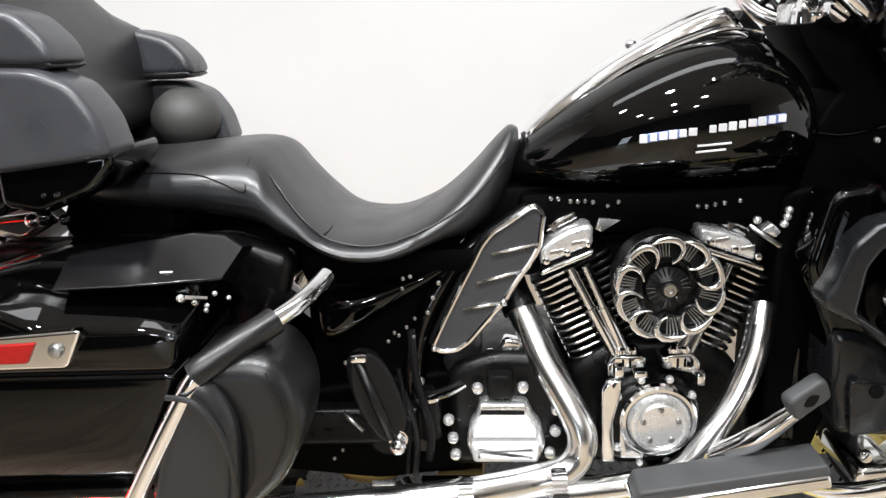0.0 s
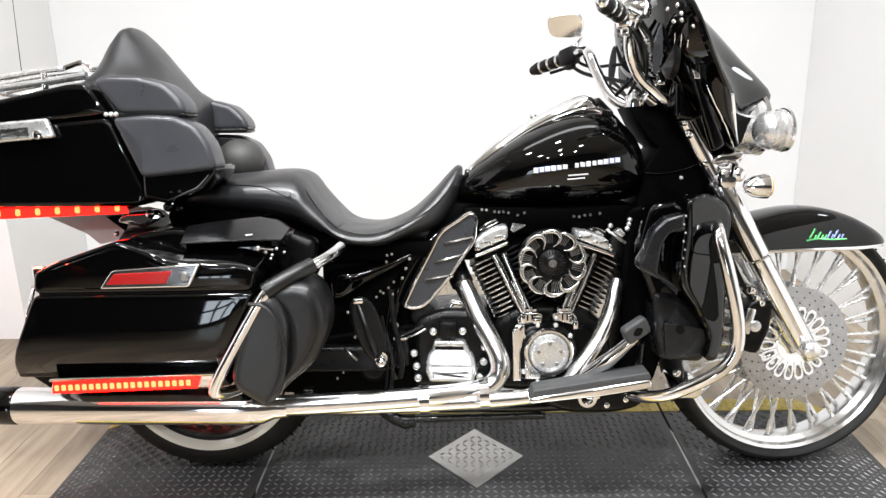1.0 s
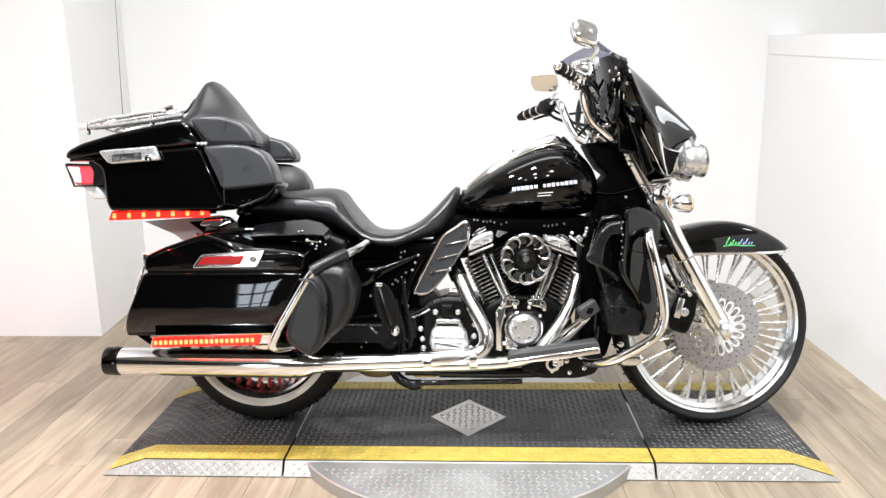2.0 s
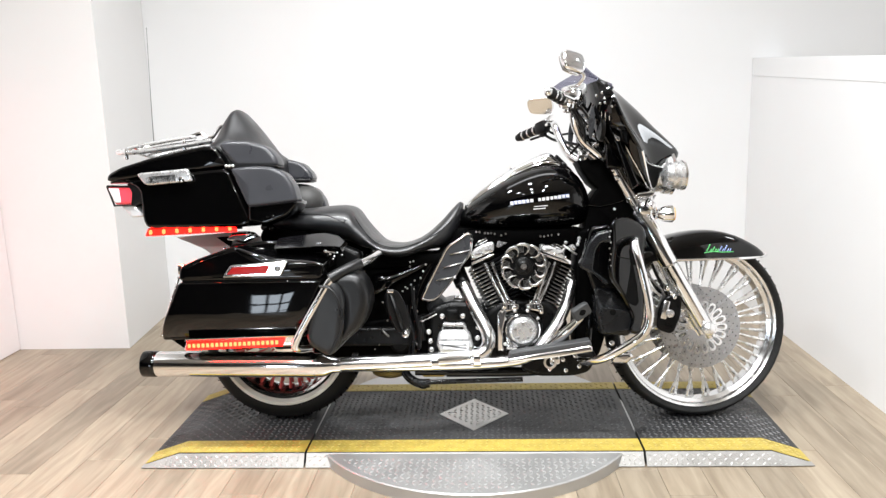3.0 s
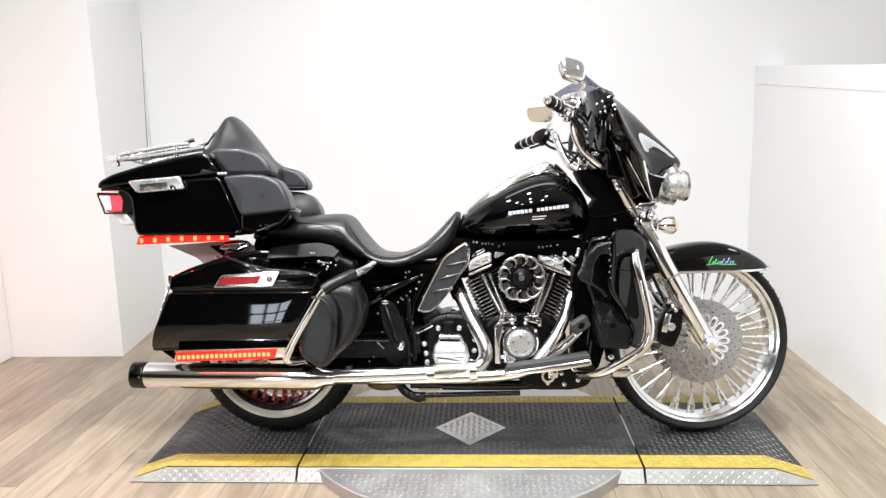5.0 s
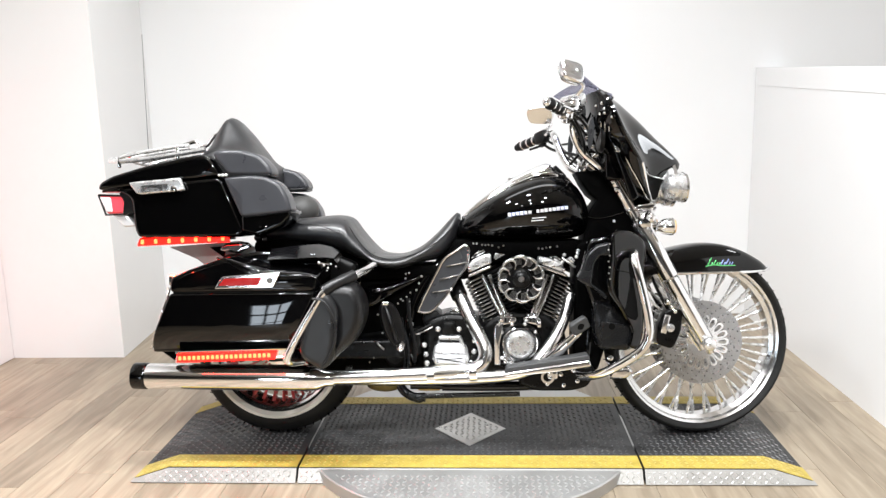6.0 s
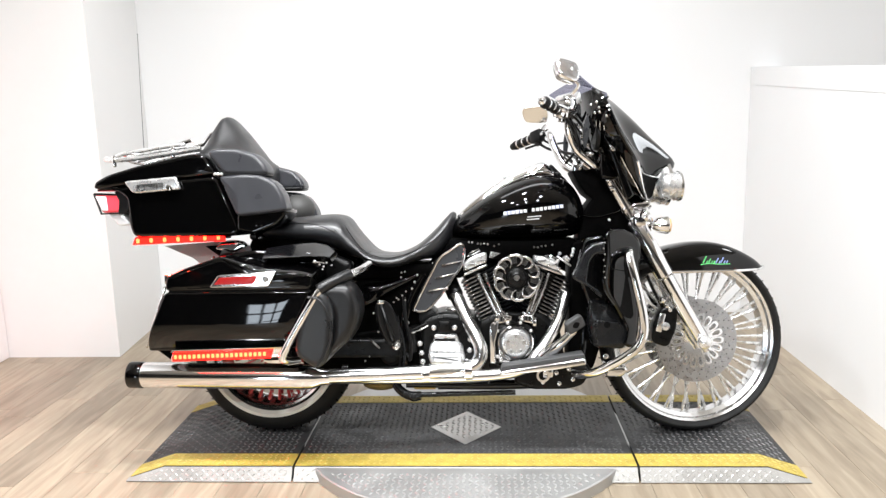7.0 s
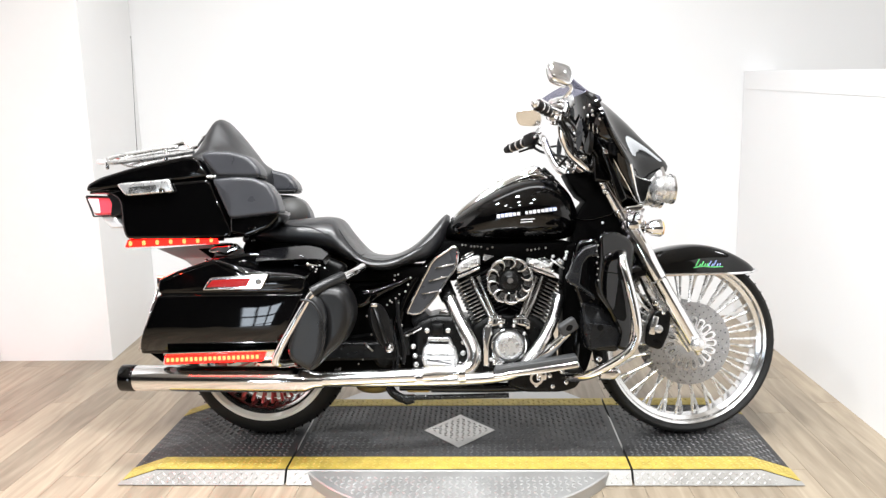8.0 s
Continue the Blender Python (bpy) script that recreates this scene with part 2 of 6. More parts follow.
def lathe(profile, centre=(0, 0, 0), n=48, closed=False):
    """Turned about the y axis. profile: (radius, y) pairs."""
    c = Vector(centre)
    rings = []
    for r, y in profile:
        r = max(r, 0.0002)
        rings.append([c + Vector((r * math.cos(2 * math.pi * j / n), y, r * math.sin(2 * math.pi * j / n))) for j in range(n)])
    if closed:
        rings.append(rings[0])
    bm = skin(rings, cap=not closed)
    if closed:
        bmesh.ops.remove_doubles(bm, verts=bm.verts, dist=1e-6)
    return bm


def offset(outline, d):
    """The outline drawn in by d."""
    n = len(outline)
    area = sum(outline[i][0] * outline[(i + 1) % n][1] - outline[(i + 1) % n][0] * outline[i][1] for i in range(n))
    s = 1 if area > 0 else -1
    out = []
    for i in range(n):
        a, b, c = Vector(outline[i - 1]), Vector(outline[i]), Vector(outline[(i + 1) % n])
        e, f = (b - a).normalized(), (c - b).normalized()
        m = Vector((-(e.y + f.y), e.x + f.x))
        m = m.normalized() if m.length > 1e-6 else Vector((-e.y, e.x))
        k = max(0.5, abs(m.dot(Vector((-e.y, e.x)))))
        out.append(b + m * s * d / k)
    # where the drawn-in line would fold over itself, draw it together
    if d > 0:
        pts = [Vector(p) for p in outline]

        def near(p):
            best = 1e9
            for q, w in zip(pts, pts[1:] + pts[:1]):
                v = w - q
                t = min(max((p - q).dot(v) / max(v.length_squared, 1e-12), 0), 1)
                best = min(best, (p - q - v * t).length)
            return best
        good = [near(p) > d * 0.985 for p in out]
        if any(good) and not all(good):
            first = good.index(True)
            i = first
            while i < first + n:
                if good[i % n]:
                    i += 1
                    continue
                e = i
                while not good[e % n]:
                    e += 1
                mid = (out[(i - 1) % n] + out[e % n]) / 2
                for q in range(i, e):
                    out[q % n] = mid
                i = e
    return out


def rounded(outline, r, seg=3):
    """The outline with its corners rounded off by about r."""
    out = []
    n = len(outline)
    for i in range(n):
        a, b, c = Vector(outline[i - 1]), Vector(outline[i]), Vector(outline[(i + 1) % n])
        p = b + (a - b).normalized() * min(r, (a - b).length * 0.45)
        q = b + (c - b).normalized() * min(r, (c - b).length * 0.45)
        for k in range(seg + 1):
            t = k / seg
            out.append(tuple(p * (1 - t) ** 2 + b * 2 * t * (1 - t) + q * t * t))
    return out


def dense(outline, step=0.02):
    """More points along the outline's long sides."""
    out = []
    for p, q in zip(outline, outline[1:] + outline[:1]):
        m = max(1, round(math.dist(p, q) / step))
        out += [(p[0] + (q[0] - p[0]) * i / m, p[1] + (q[1] - p[1]) * i / m) for i in range(m)]
    return out


def curvy(outline, steps=4):
    return [(p.x, p.z) for p in spline([(x, 0, z) for x, z in outline], steps, closed=True)]


def slab(outline, y0, y1, r=0.01, seg=3, dome=0.0, r_back=None):
    """A board with the outline (x, z) between y0 and y1, its rims rounded by r; dome lifts the y1 face."""
    s = 1 if y1 > y0 else -1
    rb = r if r_back is None else r_back
    rings = []
    for k in range(seg + 1):
        a = math.pi / 2 * k / seg
        rings.append([(x, y0 + s * rb * (1 - math.cos(a)), z) for x, z in offset(outline, rb * (1 - math.sin(a)))])
    for k in range(seg + 1):
        a = math.pi / 2 * k / seg
        rings.append([(x, y1 - s * r * (1 - math.sin(a)), z) for x, z in offset(outline, r * (1 - math.cos(a)))])
    flat = min(0.004, r * 0.4)
    first, last = offset(outline, rb + flat), offset(outline, r + flat)
    rings.insert(0, [(x, y0, z) for x, z in first])
    rings.append([(x, y1, z) for x, z in last])
    if callable(dome):
        last = rings[-1]
        cx, cz = sum(p[0] for p in last) / len(last), sum(p[2] for p in last) / len(last)
        for f in (0.96, 0.9, 0.82, 0.74, 0.64, 0.52, 0.4, 0.28, 0.15, 0.03):
            ring = [(cx + (x - cx) * f, cz + (z - cz) * f) for x, _, z in last]
            rings.append([(x, y1 + s * dome(x, z), z) for x, z in ring])
    elif dome:
        last = rings[-1]
        cx, cz = sum(p[0] for p in last) / len(last), sum(p[2] for p in last) / len(last)
        for f in (0.85, 0.65, 0.4, 0.15):
            rings.append([(cx + (x - cx) * f, y1 + s * dome * (1 - f * f), cz + (z - cz) * f) for x, _, z in last])
    for end in (0, -1):
        ring = rings[end]
        cx, cy, cz = (sum(p[j] for p in ring) / len(ring) for j in range(3))
        turns = [(p[0] - cx) * (q[2] - cz) - (p[2] - cz) * (q[0] - cx) for p, q in zip(ring, ring[1:] + ring[:1])]
        if not (end and dome) and (min(turns) > -1e-6 or max(turns) < 1e-6):
            inset = [[(cx + (p[0] - cx) * f, cy, cz + (p[2] - cz) * f) for p in ring] for f in (0.6, 0.02)]
            rings = rings + inset if end else inset[::-1] + rings
    bm = skin(rings)
    bmesh.ops.remove_doubles(bm, verts=bm.verts, dist=max(2e-5, 0.1 * min(r, rb)))
    bmesh.ops.dissolve_degenerate(bm, dist=1e-5, edges=bm.edges)
    return bm


def loft(stations, n=28, p=2.5):
    """Along x: (x, bottom, top, half width, centre y) with rounded sections."""
    rings = []
    for x, lo, hi, w, cy in stations:
        cz, h = (lo + hi) / 2, (hi - lo) / 2
        ring = []
        for j in range(n):
            a = 2 * math.pi * j / n
            c, s = math.cos(a), math.sin(a)
            ring.append((x, cy + w * math.copysign(abs(c) ** (2 / p), c), cz + h * math.copysign(abs(s) ** (2 / p), s)))
        rings.append(ring)
    return skin(rings)


def smooth_stations(st, steps=4):
    """More stations between those given, on a smooth curve."""
    arr = np.array(st)
    out = []
    for i in range(len(arr) - 1):
        a, b, c, d = arr[max(i - 1, 0)], arr[i], arr[i + 1], arr[min(i + 2, len(arr) - 1)]
        for k in range(steps):
            t = k / steps
            out.append(tuple(0.5 * (2 * b + (c - a) * t + (2 * a - 5 * b + 4 * c - d) * t * t + (3 * b - a - 3 * c + d) * t ** 3)))
    out.append(tuple(arr[-1]))
    return out


def box(c, size, r=0.003, seg=2):
    bm = bmesh.new()
    bmesh.ops.create_cube(bm, size=1)
    bmesh.ops.scale(bm, vec=size, verts=bm.verts)
    if r:
        bmesh.ops.bevel(bm, geom=bm.edges[:], offset=r, segments=seg, affect="EDGES", profile=0.5)
    bmesh.ops.translate(bm, vec=c, verts=bm.verts)
    return bm


def thicken(bm, t):
    bm.normal_update()
    bmesh.ops.solidify(bm, geom=bm.faces[:], thickness=t)
    return bm


def rod(a, b, r, n=10):
    return tube([a, b], r, n)


def ball(c, r, sx=1, sy=1, sz=1, n=14):
    bm = bmesh.new()
    bmesh.ops.create_uvsphere(bm, u_segments=n, v_segments=n // 2 + 1, radius=r)
    bmesh.ops.scale(bm, vec=(sx, sy, sz), verts=bm.verts)
    bmesh.ops.translate(bm, vec=c, verts=bm.verts)
    return bm


def bolt(c, r=0.008, h=0.008):
    """A domed bolt head that faces the near side."""
    return lathe([(r, 0), (r, -h * 0.5), (r * 0.85, -h * 0.85), (r * 0.4, -h), (0, -h)], c, 12)


# ---- the room ----
ROOM_L, ROOM_R, ROOM_F, ROOM_B, ROOM_H = -2.49, 1.63, -7.4, 1.8, 3.4


def wall_box(x0, x1, y0, y1, z0, z1):
    return box(((x0 + x1) / 2, (y0 + y1) / 2, (z0 + z1) / 2), (x1 - x0, y1 - y0, z1 - z0), 0.004, 1)


structure("wall_north", wall_box(-2.9, 4.2, 1.8, 1.95, 0, ROOM_H), WHITEP, "plain white painted wall behind the motorcycle", "wall")
structure("wall_west", wall_box(-2.64, ROOM_L, -1.2, 1.027, 0, ROOM_H), SIDEP, "plain off-white painted side wall", "wall")
bm = skin([[(-2.64, 1.03, z), (-1.88, 1.03, z), (-1.96, 1.797, z), (-2.64, 1.797, z)] for z in (0, ROOM_H)])
structure("wall_pier", bm, SIDEP, "off-white boxed pier that stands out from the wall", "wall", 20)
structure("wall_east", skin([[(ROOM_R, y, 0), (1.78, y, 0), (1.78, y, z), (ROOM_R, y, z)] for y, z in ((-1.2, 1.22), (1.797, 1.36))]), WHITEP, "off-white painted half-height partition wall", "wall", 20)
structure("trim_cap", skin([[(ROOM_R - 0.002, y, z), (1.8, y, z), (1.8, y, z + 0.1), (ROOM_R - 0.002, y, z + 0.1)] for y, z in ((-1.2, 1.2205), (1.794, 1.3605))]), WHITEP, "white board that caps the half-height wall", "trim", 20)
# out-of-view wall, made white so that the fairing reflects brighter
structure("wall_far_east", wall_box(4.2, 4.35, ROOM_F, 1.95, 0, ROOM_H), WHITEP, "unseen wall of the neighbouring bay, white to brighten the fairing", "wall")
structure("wall_far_west", wall_box(-6.0, -5.85, ROOM_F, -1.203, 0, ROOM_H), DIMWALL, "wall of the shop, darkened for the dim room", "wall")
structure("wall_return", wall_box(-5.85, -2.643, -1.2, -1.05, 0, ROOM_H), DIMWALL, "return wall of the shop, darkened for the dim room", "wall")
structure("ceiling", wall_box(-6.0, 4.35, ROOM_F - 0.15, 1.95, ROOM_H, ROOM_H + 0.1), CEIL, "grey painted ceiling", "ceiling")
# the wall behind the camera, with its window opening
WX0, WX1, WZ0, WZ1 = -2.95, -2.25, 0.1, 1.38
bm = join(wall_box(-6.0, WX0, ROOM_F - 0.15, ROOM_F, 0, ROOM_H), wall_box(WX1, 4.35, ROOM_F - 0.15, ROOM_F, 0, ROOM_H),
          wall_box(WX0, WX1, ROOM_F - 0.15, ROOM_F, 0, WZ0), wall_box(WX0, WX1, ROOM_F - 0.15, ROOM_F, WZ1, ROOM_H))
structure("wall_south", bm, DIMWALL, "wall with a window, darkened for the dim room", "wall")
win = tagged(new("window_1"), "bright window with dark mullions", "window", kind="structure")
for k in range(4):
    part("mullion", wall_box(WX0 + k * 0.2333 - 0.016, WX0 + k * 0.2333 + 0.016, ROOM_F - 0.05, ROOM_F + 0.01, WZ0, WZ1), ENGINE, win)
for z in (WZ0, 0.5, 0.95, WZ1):
    part("transom", wall_box(WX0, WX1, ROOM_F - 0.045, ROOM_F + 0.005, z - 0.03, z + 0.03), ENGINE, win)

# floor: base and planks
structure("floor", wall_box(-6.0, 4.35, ROOM_F - 0.15, 1.95, -0.12, -0.008), SEAM, "pale brown wood-look plank floor", "floor")

# ---- the wheel platform ----
TOP = 0.045


def lozenge(length, width, height):
    """One raised tread bar, pointed at both ends."""
    h, w, z = length / 2, width / 2, height
    return [(-h, 0, 0), (0, -w, 0), (h, 0, 0), (0, w, 0), (-h * 0.55, 0, z), (h * 0.55, 0, z)]




def treads(inside, x0, x1, y0, y1, z, pitch=0.0215, length=0.0195, width=0.0072, height=0.0025):
    """Rows of tread bars, turned by turns, where inside(x, y) holds; z may be a function of x and y."""
    verts, faces = [], []
    loz = lozenge(length, width, height)
    for i in range(int((x1 - x0) / pitch) + 1):
        for j in range(int((y1 - y0) / pitch) + 1):
            x, y = x0 + i * pitch, y0 + j * pitch
            if not inside(x, y):
                continue
            a = radians(45 if (i + j) % 2 else -45)
            c, s = math.cos(a), math.sin(a)
            base = len(verts)
            for px, py, pz in loz:
                wx, wy = x + px * c - py * s, y + px * s + py * c
                verts.append((wx, wy, (z(wx, wy) if callable(z) else z) + pz))
            faces += [tuple(base + k for k in f) for f in ((0, 1, 5, 4), (1, 2, 5), (2, 3, 5), (3, 0, 4), (3, 4, 5))]
    bm = bmesh.new()
    vs = [bm.verts.new(v) for v in verts]
    for f in faces:
        try:
            bm.faces.new([vs[k] for k in f])
        except ValueError:
            pass
    return bm


def deck_z(x, y):
    """The height of the platform's top: flat, with a ramp at either end."""
    if x < -1.065:
        return TOP * max(0, (x + 1.20) / 0.135)
    if x > 1.035:
        return TOP * max(0, (1.175 - x) / 0.14)
    return TOP


platform = tagged(new("wheel_platform"), "black tread-plate motorcycle platform with yellow edges on a wooden floor", "platform")
Y0, Y1 = -0.325, 0.33
RAMP_STEPS = [-1.19 + 0.0125 * k for k in range(10)] + [-1.065, 1.035] + [1.0475 + 0.0125 * k for k in range(10)]


def deck_panel(x0, x1):
    xs = sorted({x0, x1, *[v for v in RAMP_STEPS if x0 < v < x1]})
    rings = []
    for x in xs:
        z = deck_z(x, 0) + 0.0005
        rings.append([(x, Y0 - 0.025, 0.001), (x, Y0, z), (x, Y1, z), (x, Y1 + 0.025, 0.001)])
    return skin(rings)


def stripe(x0, x1, ya, yb):
    xs = sorted({x0, x1, *[v for v in RAMP_STEPS if x0 < v < x1]})
    bm = bmesh.new()
    rows = [[bm.verts.new((x, y, deck_z(x, y) + 0.0022)) for y in (ya, yb)] for x in xs]
    for a, b in zip(rows, rows[1:]):
        bm.faces.new((a[0], b[0], b[1], a[1]))
    return thicken(bm, 0.0015)


def side_skirt(x0, x1):
    """The bright tread plate that slopes down from the front edge."""
    xs = sorted({x0, x1, *[v for v in RAMP_STEPS if x0 < v < x1]})
    bm = bmesh.new()
    rows = [[bm.verts.new((x, Y0 - 0.006, max(deck_z(x, 0) - 0.001, 0.004))), bm.verts.new((x, Y0 - 0.036, 0.003))] for x in xs]
    for a, b in zip(rows, rows[1:]):
        bm.faces.new((a[0], b[0], b[1], a[1]))
    return thicken(bm, 0.0015)


for k, (xa, xb) in enumerate(((-1.195, -0.604), (-0.596, 0.596), (0.604, 1.172))):
    panel = part("deck_panel", deck_panel(xa, xb), DECK, platform)
    part("yellow_stripe", stripe(xa, xb, Y0 - 0.001, Y0 + 0.093), YELLOW, panel, "yellow painted edge stripe")
    part("yellow_stripe", stripe(xa, xb, Y1 - 0.075, Y1), YELLOW, panel, "yellow painted edge stripe")
    part("side_plate", side_skirt(xa, xb), SKIRT, panel, "bright aluminium tread-plate edge")
    fine = treads(lambda x, y: xa + 0.02 < x < xb - 0.02 and not (abs(x) + abs(y) < 0.165), xa, xb, Y0 + 0.11, Y1 - 0.09, lambda x, y: deck_z(x, y) + 0.0004)
    tagged(part("tread_relief", fine, TREADBLACK, panel), kind="stuff")
    for ya, yb in ((Y0 + 0.012, Y0 + 0.085), (Y1 - 0.066, Y1 - 0.008)):
        rel = treads(lambda x, y: xa + 0.012 < x < xb - 0.012, xa, xb, ya, yb, lambda x, y: deck_z(x, y) + 0.0034, length=0.017, width=0.006, height=0.0018)
        tagged(part("tread_relief", rel, YELLOWTREAD, panel), kind="stuff")
    sk = treads(lambda x, y: True, xa + 0.012, xb - 0.012, 0, 0.037, 0, pitch=0.0185, length=0.0165, width=0.0052)
    for v in sk.verts:
        f = (v.co.y + 0.012) / 0.06
        x = v.co.x
        zt = max(deck_z(x, 0) - 0.003, 0.004)
        v.co.z, v.co.y = 0.004 + (zt - 0.004) * min(max(f, 0), 1), Y0 - 0.036 + 0.028 * min(max(f, 0), 1) - 0.0015 - v.co.z * 0.6
    tagged(part("tread_relief", sk, TREAD, panel), kind="stuff")
dia = part("diamond_plate", slab([(-0.138, 0), (0, -0.155), (0.138, 0), (0, 0.155)], 0, 0.003, 0.001, 1), TREAD, platform, "bright aluminium diamond inlay")
moved_dia = Matrix.Translation((0, 0, TOP)) @ Matrix(((1, 0, 0, 0), (0, 0, 1, 0), (0, 1, 0, 0), (0, 0, 0, 1)))
dia.data.transform(moved_dia)
tagged(part("tread_relief", treads(lambda x, y: abs(x) + abs(y) < 0.125, -0.14, 0.14, -0.14, 0.14, TOP + 0.003, pitch=0.022, length=0.02, width=0.006), TREAD, dia), kind="stuff")

turntable = tagged(new("turntable"), "round aluminium tread-plate turntable under the platform", "turntable")
disc = lathe([(0.622, 0.0), (0.622, 0.038), (0.618, 0.042), (0.0, 0.042)], (0, 0, 0), 96)
disc = moved(disc, Matrix(((1, 0, 0, 0), (0, 0, 1, 0), (0, 1, 0, 0), (0, 0, 0, 1))))
part("plate", disc, TABLE, turntable)
tagged(part("tread_relief", treads(lambda x, y: math.hypot(x, y) < 0.6 and y < Y0 - 0.045, -0.6, 0.6, -0.62, -0.3, 0.042, height=0.003), TABLE, turntable), kind="stuff")

# ---- the motorcycle ----
# x along the machine (front +), y across it (near side -), z up from the wheels' contact
BIKE = pose(0, 0.0, TOP + 0.002, -8.0, 0, 0)
bike = tagged(new("motorcycle"), "black touring motorcycle with chrome engine, saddlebags and top case", "motorcycle")
bike.matrix_world = BIKE


# wheels
def wheel(name, centre, r_tyre, w_tyre, r_rim, spokes, white, turn=0.0, spread=0.012):
    """Rim as the part, with tyre, spokes, hub and disc under it."""
    w = w_tyre / 2
    lip = r_rim
    rim_profile = [(lip, -w * 0.78), (lip - 0.004, -w * 0.82), (lip - 0.012, -w * 0.74), (lip - 0.016, -w * 0.55), (lip - 0.03, -w * 0.42), (lip - 0.034, -w * 0.15), (lip - 0.034, w * 0.15),
                   (lip - 0.03, w * 0.42), (lip - 0.016, w * 0.55), (lip - 0.012, w * 0.74), (lip - 0.004, w * 0.82), (lip, w * 0.78), (lip - 0.01, w * 0.5), (lip - 0.02, 0), (lip - 0.01, -w * 0.5)]
    rim = part(name, lathe(rim_profile, (0, 0, 0), 96, closed=True), SATIN, bike)
    rim.location = centre
    rim.rotation_euler = (0, 0, radians(turn))
    h = r_tyre - lip
    k = []
    for a in range(-120, 121, 15):
        t = radians(a)
        k.append((lip + h * 0.42 + h * 0.58 * math.cos(t), w * math.copysign(abs(math.sin(t)) ** 0.8, t)))
    k = [(lip - 0.003, -w * 0.72)] + k + [(lip - 0.003, w * 0.72)]
    tyre = part("tyre", lathe(k, (0, 0, 0), 96, closed=True), RUBBER, rim, "black rubber tyre")
    if white:
        ro, ri = white
        part("whitewall", lathe([(ro, -w * 0.86), (ro - 0.006, -w * 1.015), (ri + 0.012, -w * 1.02), (ri, -w * 0.86), (ri, -w * 0.6), (ro, -w * 0.6)], (0, 0, 0), 96, closed=True), WHITEWALL, rim, "white tyre sidewall band")
    # tread grooves
    groove = finish("tread_groove", box((0, 0, 0), (0.005, w * 0.5, 0.0016), 0.0006, 1), SEAM)
    for i in range(56):
        a = 2 * math.pi * i / 56
        for s in (-1, 1):
            g = new("tread_groove", groove)
            g.parent = rim
            t = radians(38)
            rr = lip + h * 0.42 + h * 0.58 * math.cos(t)
            g.matrix_local = pose(0, 0, 0, 0, math.degrees(a), 0) @ pose(0, s * w * 0.66, rr - 0.0018, s * -42, 0, s * 28)
    part("hub", lathe([(0.0, -0.075), (0.03, -0.075), (0.034, -0.07), (0.034, -0.055), (0.058, -0.05), (0.06, -0.044), (0.04, -0.035), (0.035, 0.035), (0.06, 0.044), (0.058, 0.05), (0.034, 0.055), (0.034, 0.07), (0.0, 0.075)], (0, 0, 0), 32), CHROME, rim, "chrome hub")
    n = spokes
    length = lip - 0.03 - 0.05
    sp = finish("spoke", lathe([(0.0, 0.0), (0.0034, 0.0), (0.0046, length * 0.5), (0.0048, length * 0.8), (0.0064, length * 0.82), (0.0064, length * 0.99), (0.0, length)], (0, 0, 0), 8), SPOKEGLOW if white else ALLOY)
    for i in range(n):
        s = -1 if i % 2 else 1
        o = new("spoke", sp)
        o.parent = rim
        a = 360 * i / n
        hub_p = Vector((0.052 * math.sin(radians(a + s * 9)), s * 0.045, 0.052 * math.cos(radians(a + s * 9))))
        rim_p = Vector(((lip - 0.028) * math.sin(radians(a)), s * spread, (lip - 0.028) * math.cos(radians(a))))
        d = rim_p - hub_p
        o.matrix_local = Matrix.Translation(hub_p) @ d.to_track_quat("Y", "Z").to_matrix().to_4x4()
    return rim


def brake_disc(rim, r, y):
    """A drilled disc with a slotted carrier."""
    bm = lathe([(r, y - 0.0025), (r, y + 0.0025), (r * 0.64, y + 0.0025), (r * 0.64, y - 0.0025)], (0, 0, 0), 64, closed=True)
    d = part("brake_disc", bm, DISC, rim, "drilled steel brake disc")
    hole = finish("disc_hole", lathe([(0.0022, -0.0005), (0.0022, 0.0), (0.0, 0.0)], (0, 0, 0), 8), SEAM)
    for i in range(72):
        a = 2 * math.pi * i / 72
        rr = r * (0.92, 0.82, 0.72)[i % 3]
        o = new("disc_hole", hole)
        o.parent = d
        o.location = (rr * math.cos(a), y - 0.003, rr * math.sin(a))
    petal = [(0.045, -0.007), (0.07, -0.012), (0.092, -0.013), (0.102, -0.007), (0.102, 0.007), (0.092, 0.013), (0.07, 0.012), (0.045, 0.007)]
    inner = [(0.062, -0.004), (0.075, -0.0075), (0.088, -0.008), (0.094, -0.004), (0.094, 0.004), (0.088, 0.008), (0.075, 0.0075), (0.062, 0.004)]
    rings = [[(x, yy, z) for x, z in o] for o, yy in ((petal, y - 0.002), (petal, y - 0.006), (inner, y - 0.006), (inner, y - 0.002))]
    loop = finish("carrier_loop", skin(rings + [rings[0]], cap=False), CHROME)
    for i in range(18):
        o = new("carrier_loop", loop)
        o.parent = d
        o.rotation_euler = (0, 2 * math.pi * i / 18, 0)
    part("disc_carrier", lathe([(0.052, y - 0.008), (0.052, y), (0.03, y), (0.03, y - 0.008)], (0, 0, 0), 32, closed=True), CHROME, rim)
    return d


FW = (0.857, 0.0, 0.345)
RW = (-0.738, 0.0, 0.318)
fw = wheel("front_wheel", FW, 0.346, 0.125, 0.312, 52, None, 8.0)
brake_disc(fw, 0.155, -0.068)
brake_disc(fw, 0.155, 0.068)
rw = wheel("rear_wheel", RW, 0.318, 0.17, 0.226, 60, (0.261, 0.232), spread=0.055)
